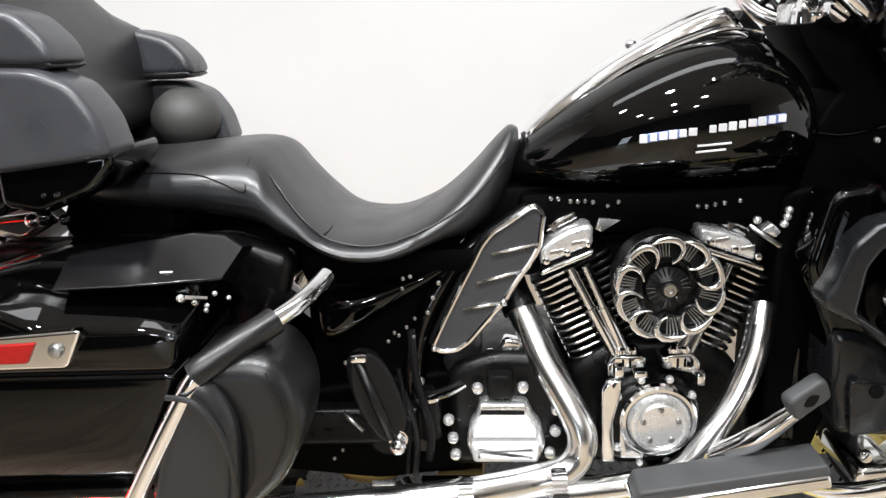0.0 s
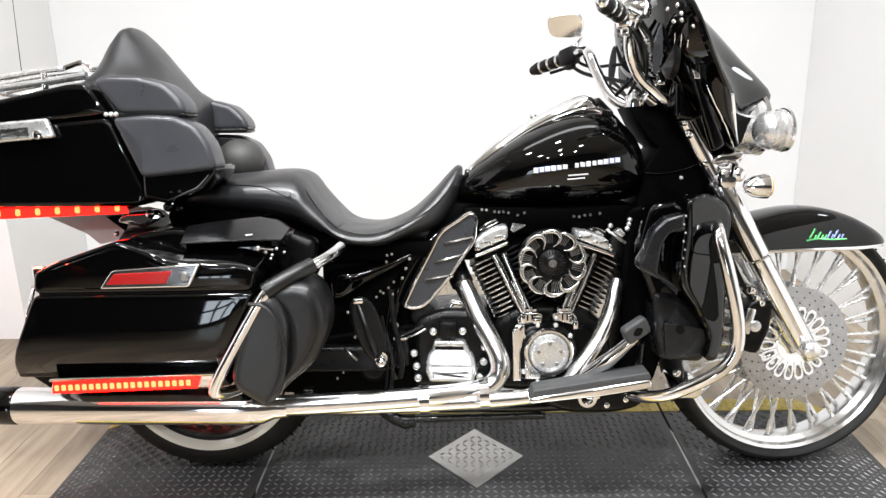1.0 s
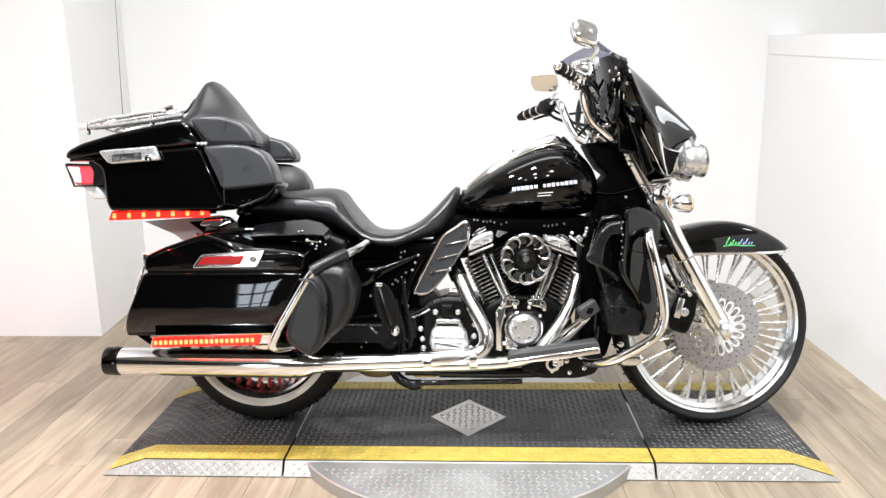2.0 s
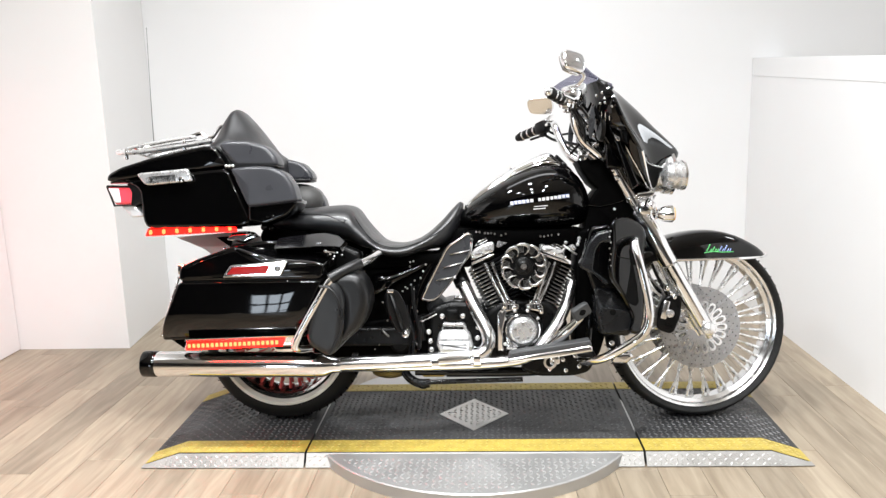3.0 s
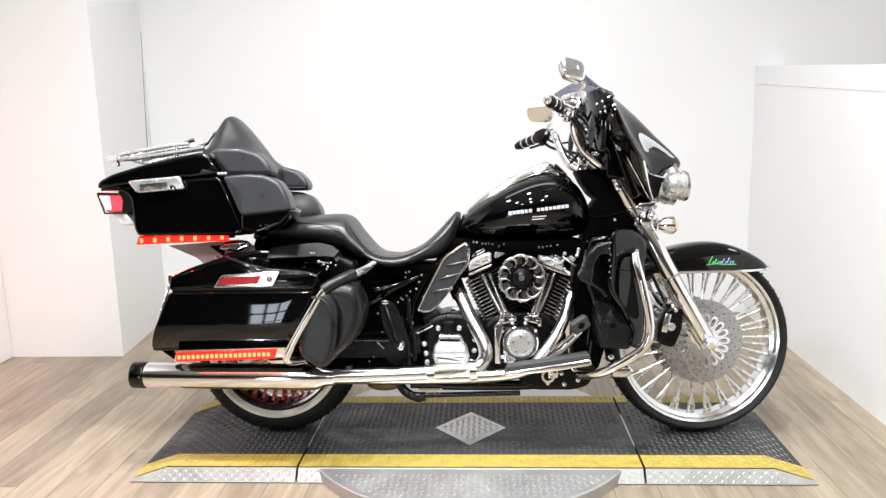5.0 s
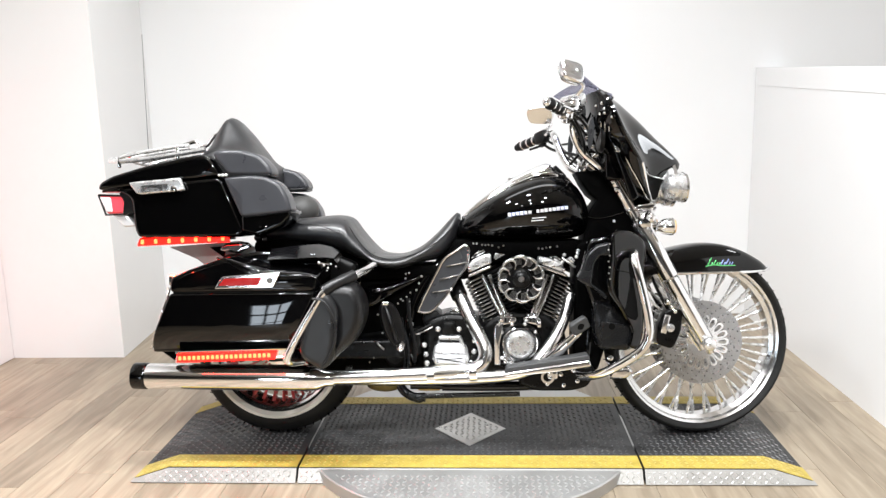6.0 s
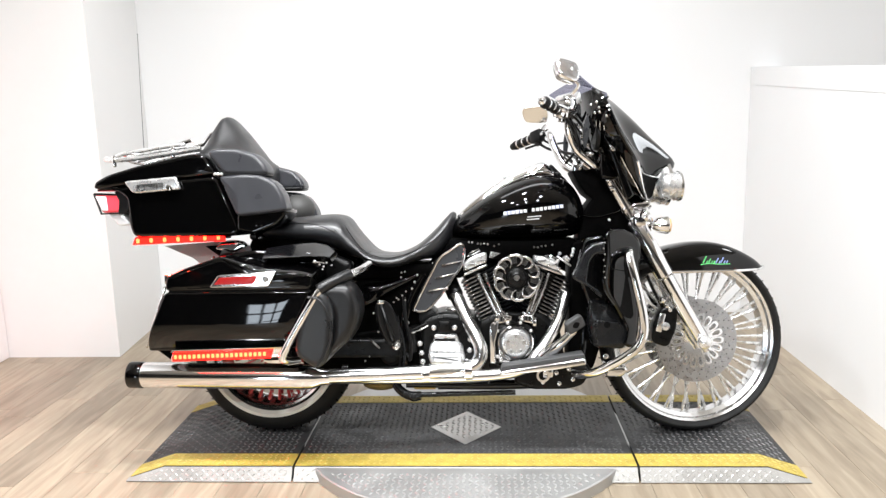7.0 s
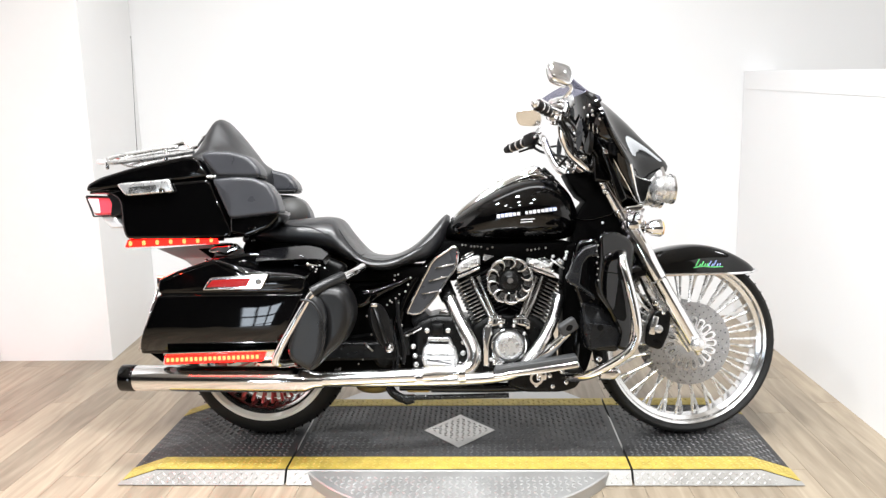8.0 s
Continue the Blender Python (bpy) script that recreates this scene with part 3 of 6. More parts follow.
part("sprocket_ring", lathe([(0.11, -0.05), (0.11, -0.045), (0.07, -0.045), (0.07, -0.05)], (0, 0, 0), 48, closed=True), STEEL, rw)


# front end
def front_fender():
    st = [(0.57, 0.60), (0.62, 0.638), (0.70, 0.674), (0.78, 0.696), (0.86, 0.708), (0.93, 0.706), (1.0, 0.688), (1.06, 0.659), (1.10, 0.634), (1.125, 0.612)]
    top = spline([(x, 0, z) for x, z in st], 4)
    rings = []
    for p in top:
        e = max(0.0, (p.x - 1.02) / 0.105)
        w = 0.088 * math.sqrt(max(0.12, 1 - e * e * 0.9))
        low = 0.603
        hgt = max(p.z - low, 0.004)
        ring = []
        for k in range(17):
            a = math.pi * k / 16
            c, s = -math.cos(a), math.sin(a)
            ring.append((p.x, w * math.copysign(abs(c) ** 0.55, c), low + hgt * s ** 0.6))
        rings.append(ring)
    bm = skin(rings, cap=False, closed=False)
    thicken(bm, 0.004)
    return bm


fender = part("front_fender", front_fender(), PAINT, bike, "glossy black front fender")
fender.matrix_local = Matrix.Translation((0.872, 0, 0)) @ pose(0, 0, 0, 0, 0, 8) @ Matrix.Translation((-0.872, 0, 0))
for s in (-1, 1):
    pts = [(0.70, s * 0.091, 0.604), (0.85, s * 0.0925, 0.605), (1.0, s * 0.092, 0.605), (1.06, s * 0.083, 0.606), (1.10, s * 0.06, 0.607), (1.135, s * 0.03, 0.609), (1.15, 0, 0.61)]
    part("fender_trim", tube(pts, 0.0055, 8), CHROME, fender, "chrome fender edge trim")
heights = (0.03, 0.012, 0.02, 0.012, 0.012, 0.022, 0.012, 0.024, 0.012, 0.012)
for q, h in enumerate(heights):
    stroke = moved(box((0, 0, 0), (0.0048, 0.003, h), 0.001, 1), Matrix.Translation((0.878 + 0.0095 * q, -0.0915, 0.632 + h / 2)) @ pose(0, 0, 0, 0, 28, 0))
    part("badge_stroke", stroke, GREENFOIL if q < 5 else BLUEFOIL, fender, "holographic fender badge stroke")
part("badge_swoosh", tube([(0.862, -0.0915, 0.629), (0.895, -0.0922, 0.633), (0.93, -0.0922, 0.63), (0.975, -0.0915, 0.63)], 0.0022, 6), GREENFOIL, fender)
for s in (-1, 1):
    y = s * 0.112
    up = Vector((0.551, y, 0.936)) - Vector((0.874, y, 0.352))
    a0 = Vector((0.874, y, 0.352))
    at = lambda f: a0 + up * f
    part("fork_slider", tube([at(-0.03), at(0.02), at(0.40), at(0.405)], [0.022, 0.03, 0.029, 0.026], 20, smooth=False), CHROME, bike, "chrome fork slider")
    part("fork_cover", tube([at(0.41), at(0.415), at(0.75), at(0.765)], [0.03, 0.034, 0.034, 0.03], 20, smooth=False), CHROME, bike, "chrome upper fork cover")
    part("fork_tube", tube([at(0.78), at(1.12)], 0.024, 16), CHROME, bike)
    part("axle_clamp", join(tube([at(-0.06), at(0.07)], [0.02, 0.034, 0.02], 16, smooth=False), lathe([(0.0, -0.03), (0.014, -0.03), (0.018, -0.026), (0.018, 0.0), (0.027, 0.004), (0.027, 0.02)], (0.874, y - (0.015 if s < 0 else -0.015), 0.352), 20)), CHROME, bike)
    cal = slab(rounded([(-0.035, -0.07), (0.03, -0.075), (0.042, 0.0), (0.03, 0.075), (-0.03, 0.065), (-0.045, 0.0)], 0.02), -0.03, 0.03, 0.008)
    c = part("brake_caliper", cal, ENGINE, bike, "black brake caliper")
    c.location, c.rotation_euler = (0.742, s * 0.082, 0.405), (0, radians(14), 0)
    part("bolt", bolt((0.0, -0.03, 0.0), 0.016, 0.008), ALLOY, c)
    part("caliper_badge", box((-0.02, -0.031, 0.01), (0.022, 0.004, 0.07), 0.003), SATIN, c)
    part("brake_hose", tube([(0.74, s * 0.085, 0.47), (0.70, s * 0.08, 0.55), (0.66, s * 0.05, 0.66), (0.60, s * 0.03, 0.78)], 0.006, 8), PLASTIC, bike)
    part("hose_clip", join(ball((0.735, s * 0.1, 0.50), 0.014), ball((0.75, s * 0.1, 0.48), 0.012), ball((0.76, s * 0.1, 0.465), 0.014)), CHROME, bike)

part("axle_cap", lathe([(0.0, -0.02), (0.012, -0.019), (0.022, -0.012), (0.026, 0.0), (0.022, 0.02)], (0.872, -0.155, 0.352), 24), ALLOY, bike, "chrome axle cap")

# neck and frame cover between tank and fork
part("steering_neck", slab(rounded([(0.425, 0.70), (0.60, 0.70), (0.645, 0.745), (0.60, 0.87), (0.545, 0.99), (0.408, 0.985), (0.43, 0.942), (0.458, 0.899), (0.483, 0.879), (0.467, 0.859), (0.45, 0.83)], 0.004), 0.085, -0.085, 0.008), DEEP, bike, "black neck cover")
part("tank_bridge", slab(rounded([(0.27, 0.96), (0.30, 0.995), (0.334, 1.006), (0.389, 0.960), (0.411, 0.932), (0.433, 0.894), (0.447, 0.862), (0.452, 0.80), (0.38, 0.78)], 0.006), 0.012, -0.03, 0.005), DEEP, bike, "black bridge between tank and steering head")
part("neck_strip", rod((0.63, -0.088, 0.775), (0.515, -0.088, 1.0), 0.006), CHROME, bike)


# fairing
FAIR = [(0.868, 0.70, 0.12, 0.66), (0.885, 0.735, 0.16, 0.645), (0.92, 0.765, 0.185, 0.628), (0.965, 0.785, 0.20, 0.617), (1.01, 0.81, 0.22, 0.602), (1.06, 0.768, 0.255, 0.565), (1.11, 0.714, 0.29, 0.527), (1.17, 0.655, 0.295, 0.50), (1.215, 0.606, 0.28, 0.482), (1.24, 0.578, 0.255, 0.47), (1.255, 0.558, 0.23, 0.458)]
TURN = Matrix.Translation((0.5, 0, 0)) @ pose(0, 0, 0, 0, 0, 4) @ Matrix.Translation((-0.5, 0, 0))
BACK = (0.634, 0.612, 0.58, 0.55, 0.515, 0.475, 0.45, 0.44, 0.436, 0.432, 0.43)


def bulge(u):
    """How far the nose stands out across the width: a ridge in the middle, straight wings."""
    v = abs(u)
    return 0.62 * (1 - (math.sqrt(v * v + 0.01) - 0.1) / 0.905) + 0.38 * (0.5 + 0.5 * math.cos(math.pi * min(1.0, v / 0.75)))


def fairing_rows(inner=False):
    arr = smooth_stations([(*row, back) for row, back in zip(FAIR, BACK)], 3)
    rows = []
    for z, xf, w, xe, xb in arr:
        ring = []
        for k in range(49):
            u = -1 + 2 * k / 48
            if inner:
                u = math.copysign(abs(u) ** 0.6, u)
                x = xb + (xe - 0.006 - xb) * abs(u) ** 6
                ring.append((x, 0.97 * w * u, z))
            else:
                ring.append((xe + (xf - xe) * bulge(u), w * u, z))
        rows.append(ring)
    return rows


def on_fairing(z, u, out=0.004):
    """A point on the outer shell at height z, out in front of it."""
    zs = [row[0] for row in FAIR]
    xf, w, xe = (float(np.interp(z, zs, [row[j] for row in FAIR])) for j in (1, 2, 3))
    return (xe + (xf - xe) * bulge(u) + out, w * u + out * 0.5 * (1 if u > 0 else -1), z)


def on_inner(z, x, s, out=0.003):
    """A point on the flank of the inner fairing at height z and length x."""
    zs = [row[0] for row in FAIR]
    w, xe = (float(np.interp(z, zs, [row[j] for row in FAIR])) for j in (2, 3))
    xb = float(np.interp(z, zs, BACK))
    u = min(1.0, max(0.05, (x - xb) / (xe - 0.006 - xb))) ** (1 / 6)
    return (x - out, s * (0.97 * w * u + out), z)


shell = skin(fairing_rows(), cap=False, closed=False)
thicken(shell, 0.006)
fairing = part("fairing", shell, PAINT, bike, "glossy black wing-shaped front fairing", 50)
fairing.matrix_local = TURN
inner = skin(fairing_rows(True), cap=False, closed=False)
thicken(inner, 0.006)
part("inner_fairing", inner, PAINT, fairing, "black inner fairing with gauges")
for s in (-1, 1):
    edge = [(xe - 0.004, s * w, z) for z, xf, w, xe in FAIR]
    part("fairing_edge", tube(edge, 0.009, 8), PAINT, fairing)
    # near-black sheet paints in the hollow's shade under the wing, bright lip round it
    brow = [(1.0, 0.985), (0.96, 0.982), (0.88, 0.973), (0.78, 0.966), (0.6, 0.96), (0.45, 0.955), (0.32, 0.954), (0.2, 0.962), (0.12, 0.97)]
    hollow = skin([[on_fairing(0.874 + (top - 0.874) * f, s * u, 0.0035) for f in (0, 0.2, 0.4, 0.6, 0.8, 1)] for u, top in brow], cap=False, closed=False)
    part("vent", thicken(hollow, 0.002), SEAM, fairing, "dark sheet for the vent's shade under the wing")
    # bright metal tubes stand in for reflections along the black painted edges
    part("vent_brow_glint", tube([on_fairing(top, s * u, 0.005) for u, top in brow], 0.0032, 8), SATIN, fairing)
    part("vent_lip_glint", tube([on_fairing(z, s * u, 0.006) for z, u in ((1.006, 1.0), (0.978, 1.0), (0.946, 1.0), (0.91, 0.99), (0.889, 0.93), (0.88, 0.82), (0.876, 0.6), (0.876, 0.4))], 0.0055, 8), CHROME, fairing, "chrome tube for the vent lip's bright reflection")
    outer = [(0.5388, 0.212, 1.0744), (0.5523, 0.214, 1.0245), (0.5737, 0.212, 0.9824), (0.5971, 0.206, 0.9442), (0.6224, 0.19, 0.9039), (0.645, 0.165, 0.8797)]
    inner_side = [on_fairing(z, -1.0) for z in (1.062, 1.025, 0.985, 0.946, 0.91, 0.886)]
    cheek = skin([[(o[0] + (i[0] - o[0]) * f, s * (o[1] + (-i[1] - o[1]) * f + 0.012 * math.sin(math.pi * f)), o[2] + (i[2] - o[2]) * f) for f in (0, 0.2, 0.4, 0.6, 0.8, 1)] for o, i in zip(outer, inner_side)], cap=False, closed=False)
    part("cheek", thicken(cheek, 0.003), PAINT, fairing, "glossy black cheek under the wing")
    # the cheek edge's bright reflection, built as a chrome tube
    part("cheek_edge_glint", tube([(x, s * y, z) for x, y, z in outer], 0.0035, 10), CHROME, fairing, "chrome tube for the bright line on the cheek's edge")
    part("vent_clip", ball((0.592, s * 0.215, 1.016), 0.007, 1, 0.6, 1.2), SATIN, fairing)
    part("gauge", moved(lathe([(0.0, -0.004), (0.036, -0.004), (0.038, 0.0), (0.042, 0.0), (0.043, 0.012), (0.0, 0.012)], (0, 0, 0), 24), Matrix.Translation((0.44, s * 0.075, 1.18)) @ pose(0, 0, 0, 0, 0, -90)), CHROME, fairing)
    part("speaker_grille", moved(lathe([(0.0, -0.004), (0.05, -0.002), (0.055, 0.004), (0.055, 0.012), (0.0, 0.012)], (0, 0, 0), 24), Matrix.Translation((0.462, s * 0.19, 1.10)) @ pose(0, 0, 0, 0, 0, -90)), PLASTIC, fairing)
    for bx, bz in ((0.45, 1.204), (0.463, 1.209), (0.488, 1.196), (0.459, 1.174), (0.471, 1.174), (0.492, 1.158), (0.47, 1.189)):
        part("fairing_bolt", ball(on_inner(bz, bx, s), 0.0062), CHROME, fairing)
    # three satin tubes down the inner panel's flank
    for bx, z0, z1 in ((0.466, 1.115, 1.158), (0.476, 1.112, 1.155), (0.488, 1.105, 1.14)):
        part("flank_strip", tube([on_inner(z1, bx - 0.003, s), on_inner((z0 + z1) / 2, bx, s, 0.005), on_inner(z0, bx + 0.001, s)], 0.0024, 8), SATIN, fairing)
    part("inner_seam", tube([on_inner(z, x, s, 0.002) for z, x in ((1.2, 0.478), (1.16, 0.484), (1.12, 0.49), (1.08, 0.492))], 0.0028, 8), SATIN, fairing)
    part("speaker_trim", moved(slab(curvy([(-0.011, 0.0), (-0.004, 0.05), (0.006, 0.052), (0.011, 0.0), (0.004, -0.052), (-0.006, -0.05)]), 0.0, s * 0.006, 0.002), Matrix.Translation((0.432, s * 0.20, 1.112)) @ pose(0, 0, 0, 0, 4, 0)), DEFLECT, fairing)
    part("side_panel", slab(rounded([(0.504, 1.078), (0.528, 1.078), (0.535, 1.03), (0.598, 0.885), (0.57, 0.868), (0.515, 1.03)], 0.012), s * 0.20, s * 0.225, 0.006), PAINT, fairing, "black fairing side panel")
    part("side_lamp", slab(rounded([(0.505, 1.07), (0.524, 1.066), (0.53, 1.042), (0.515, 1.042)], 0.007), s * 0.224, s * 0.231, 0.003), SATIN, fairing)
    part("fork_boot", slab(rounded([(0.49, 0.945), (0.488, 1.05), (0.52, 1.05), (0.558, 0.945)], 0.015), s * 0.11, s * 0.175, 0.015), PAINT, fairing)
    part("boot_knob", ball((0.522, s * 0.15, 0.943), 0.011), CHROME, fairing)
    part("boot_knob", ball((0.541, s * 0.13, 0.914), 0.014), CHROME, fairing)
ws = [[(0.50 - 0.085 * v + 0.035 * (1 - u * u) - 0.055 * v * u * u, 0.23 * u * (1 - 0.25 * v * v), 1.245 + 0.095 * v * (1 - 0.4 * abs(u) ** 3)) for u in [-1 + k / 8 for k in range(17)]] for v in [j / 6 for j in range(7)]]
wsb = skin(ws, cap=False, closed=False)
thicken(wsb, 0.004)
part("windshield", wsb, GLASS, bike, "low smoked windshield").matrix_local = TURN
part("windshield_trim", tube([(0.48, -0.228, 1.248), (0.53, -0.12, 1.252), (0.54, 0, 1.254), (0.53, 0.12, 1.252), (0.48, 0.228, 1.248)], 0.005, 8), CHROME, bike).matrix_local = TURN
part("bolt", ball((0.541, 0, 1.25), 0.007), ALLOY, fairing)

# lamps in front
def lamp(name, label, r, m):
    """A chrome lamp shell that faces +x, with bezel and lens."""
    shell = lathe([(0.0, -1.1 * r), (0.6 * r, -1.0 * r), (0.85 * r, -0.8 * r), (0.97 * r, -0.5 * r), (1.02 * r, -0.45 * r), (1.02 * r, -0.3 * r), (0.97 * r, -0.25 * r), (0.98 * r, 0.0), (1.08 * r, 0.1 * r), (1.08 * r, 0.35 * r), (r, 0.45 * r)], (0, 0, 0), 36)
    ob = part(name, moved(shell, pose(0, 0, 0, 0, 0, -90)), ALLOY, bike, label)
    ob.matrix_local = m
    part("lamp_lens", moved(lathe([(0.97 * r, 0.4 * r), (0.8 * r, 0.58 * r), (0.4 * r, 0.7 * r), (0.0, 0.74 * r)], (0, 0, 0), 32), pose(0, 0, 0, 0, 0, -90)), LENS, ob)
    part("lamp_bezel", moved(lathe([(1.02 * r, 0.32 * r), (1.14 * r, 0.36 * r), (1.14 * r, 0.52 * r), (1.02 * r, 0.58 * r), (0.95 * r, 0.46 * r)], (0, 0, 0), 32, closed=True), pose(0, 0, 0, 0, 0, -90)), CHROME, ob)
    for a in range(0, 360, 60):
        part("lens_rib", moved(box((0.62 * r, 0, 0.3 * r), (0.008, 0.004, 0.03), 0.001, 1), pose(0, 0, 0, a, 0, 0)), SATIN, ob)
    return ob


lamp("headlight", "round chrome headlight in the fairing", 0.075, TURN @ Matrix.Translation((0.74, 0.0, 0.935)))
for s in (-1, 1):
    lamp("passing_lamp", "round chrome passing lamp", 0.048, Matrix.Translation((0.762, s * 0.14, 0.918)) @ pose(0, 0, 0, 0, 0, 6))
part("lamp_bar", tube([(0.64, -0.19, 0.80), (0.66, -0.15, 0.83), (0.69, -0.08, 0.845), (0.70, 0, 0.85), (0.69, 0.08, 0.845), (0.66, 0.15, 0.83), (0.64, 0.19, 0.80)], 0.011, 10), CHROME, bike)
part("fairing_skirt", slab(rounded([(0.60, 0.835), (0.67, 0.838), (0.69, 0.85), (0.69, 0.868), (0.62, 0.862)], 0.012), -0.14, 0.14, 0.008), CHROME, bike, "chrome fairing skirt")
for s in (-1, 1):
    sig = part("turn_signal", moved(lathe([(0.0, -0.06), (0.02, -0.055), (0.033, -0.03), (0.038, 0.0), (0.038, 0.012), (0.034, 0.016)], (0, 0, 0), 24), pose(0, 0, 0, 0, 0, -90)), CHROME, bike, "chrome bullet turn signal")
    sig.location, sig.scale = (0.733, s * 0.15, 0.778), (0.82, 0.82, 0.82)
    part("signal_lens", moved(lathe([(0.034, 0.012), (0.03, 0.022), (0.015, 0.028), (0.0, 0.029)], (0, 0, 0), 20), pose(0, 0, 0, 0, 0, -90)), AMBER, sig)
    part("passing_lamp_bracket", join(box((0.645, s * 0.15, 0.80), (0.05, 0.03, 0.05), 0.01), ball((0.66, s * 0.17, 0.81), 0.02), box((0.62, s * 0.12, 0.84), (0.07, 0.03, 0.025), 0.008)), CHROME, bike)


# handlebar, turned a little to the far side
bar_near = [(0.285, -0.385, 1.196), (0.338, -0.325, 1.177), (0.372, -0.275, 1.175), (0.381, -0.205, 1.165), (0.394, -0.155, 1.112), (0.42, -0.143, 1.058), (0.4586, -0.14, 1.020), (0.50, -0.115, 0.986), (0.50, 0.0, 0.975)]
bar_far = [(0.225, 0.45, 1.128), (0.30, 0.355, 1.15), (0.345, 0.30, 1.165), (0.355, 0.23, 1.15), (0.368, 0.185, 1.10), (0.395, 0.12, 1.025), (0.44, 0.07, 0.99)]
handlebar = part("handlebar", tube(bar_near + bar_far[::-1], 0.0155, 16), CHROME, bike, "chrome high handlebar")
part("bar_clamp", join(box((0.455, 0, 0.985), (0.06, 0.12, 0.045), 0.012), box((0.49, -0.03, 0.955), (0.06, 0.05, 0.03), 0.008), box((0.43, -0.06, 1.0), (0.03, 0.03, 0.05), 0.008)), CHROME, handlebar)
part("ignition_switch", lathe([(0.0, -0.02), (0.016, -0.02), (0.02, -0.01), (0.02, 0.02)], (0.46, -0.09, 1.0), 16), CHROME, handlebar)
for s, (p0, p1, p2) in ((-1, bar_near[:3]), (1, bar_far[:3])):
    p0, p1, p2 = Vector(p0), Vector(p1), Vector(p2)
    d = p1 - p0
    grip = part("grip", tube([p0 - d * 0.1, p0, p0 + d * 0.95], [0.017, 0.019, 0.018], 14, smooth=False), PLASTIC, handlebar, "black rubber handlebar grip")
    for k in range(6):
        c = p0 + d * (0.06 + 0.15 * k)
        part("grip_ring", tube([c - d * 0.035, c + d * 0.035], 0.0205, 14), SATIN if k % 2 else RUBBER, grip)
    part("end_cap", ball(p0 - d * 0.13, 0.016), CHROME if s < 0 else PLASTIC, grip)
    e = (p2 - p1).normalized()
    turn = e.to_track_quat("X", "Z").to_matrix().to_4x4()
    part("switch_box", moved(join(box((0, 0, 0), (0.06, 0.042, 0.055), 0.012), box((0.0, 0, -0.03), (0.03, 0.02, 0.02), 0.005)), Matrix.Translation(p1 + e * 0.02) @ turn), PLASTIC if s > 0 else CHROME, handlebar)
    part("lever", tube([p1 + Vector((0.03, 0, -0.008)), p0 + d * 0.6 + Vector((0.05, s * 0.02, -0.012)), p0 + Vector((0.045, s * 0.02, -0.012))], 0.0055, 8), CHROME if s < 0 else PLASTIC, handlebar)
    part("reservoir", moved(join(box((0.01, 0.03 * s, 0.012), (0.05, 0.05, 0.035), 0.009), box((0.01, 0.03 * s, 0.032), (0.044, 0.044, 0.008), 0.003)), Matrix.Translation(p1) @ turn), CHROME, handlebar)
    part("cable", tube([p1, p1 + Vector((0.05, -s * 0.06, -0.05)), (0.45, s * 0.09, 1.05), (0.50, s * 0.05, 0.98)], 0.006, 8), PLASTIC, handlebar)
    part("cable", tube([p1 + e * 0.03, p1 + Vector((0.07, -s * 0.05, -0.03)), (0.47, s * 0.08, 1.10), (0.50, s * 0.05, 1.0)], 0.005, 8), PLASTIC, handlebar)
    part("cable", tube([p2, p2 + Vector((0.04, -s * 0.03, -0.08)), (0.44, s * 0.1, 1.02)], 0.0045, 8), PLASTIC, handlebar)
    mc, tilt = ((Vector((0.354, -0.36, 1.293)), pose(0, 0, 0, -24, 14, 28) @ Matrix.Diagonal((0.78, 1, 0.95, 1))) if s < 0 else (Vector((0.309, 0.42, 1.257)), pose(0, 0, 0, 20, 3, -16) @ Matrix.Diagonal((1, 1, 0.88, 1))))
    shape = curvy([(-0.058, 0.004), (-0.05, 0.034), (0.0, 0.043), (0.047, 0.04), (0.06, 0.0), (0.045, -0.037), (0.0, -0.042), (-0.043, -0.035)])
    m = Matrix.Translation(mc) @ tilt
    back = -0.03 if s < 0 else 0.03
    mirror = part("mirror", moved(slab(shape, 0.0, back, 0.012, dome=0.006 if s < 0 else 0.006), m), CHROME, bike, "chrome rear-view mirror")
    part("mirror_glass", moved(slab([(x * 0.95, z * 0.95) for x, z in shape], -0.1 * back, 0.0, 0.001, 1), m), MIRROR, mirror)
    part("mirror_stem", tube([mc + Vector((0.03, -s * 0.015, -0.02)), mc + Vector((0.05, -s * 0.015, -0.04)), p1 + Vector((0.035, 0, 0.04)), p1 + Vector((0.015, 0, 0.02))], 0.006, 8), CHROME, mirror)


for a, c, r, material in (((0.39, -0.16, 1.17), (0.52, -0.05, 0.975), 0.0045, PLASTIC), ((0.41, -0.15, 1.18), (0.54, -0.06, 0.99), 0.004, SATIN), ((0.42, -0.14, 1.19), (0.53, -0.08, 1.02), 0.006, PLASTIC), ((0.36, 0.22, 1.13), (0.45, 0.06, 0.98), 0.005, PLASTIC)):
    a, c = Vector(a), Vector(c)
    part("bar_cable", tube([a, a + Vector((0.035, 0.02, -0.04)), (a + c) / 2 + Vector((0.02, -0.02, -0.012)), c], r, 8), material, handlebar)
part("riser_cover", slab(rounded([(0.452, 1.018), (0.52, 1.045), (0.52, 1.0), (0.458, 0.975)], 0.008), 0.03, -0.03, 0.006), SATIN, handlebar, "bright handlebar riser cover")
part("riser_block", box((0.445, 0.02, 1.0), (0.045, 0.07, 0.04), 0.008), ALLOY, handlebar)
part("master_cylinder", moved(box((0, 0, 0), (0.085, 0.05, 0.045), 0.01), Matrix.Translation((0.375, -0.30, 1.212)) @ pose(0, 0, 0, 0, -15, 40)), ALLOY, handlebar, "chrome brake master cylinder")
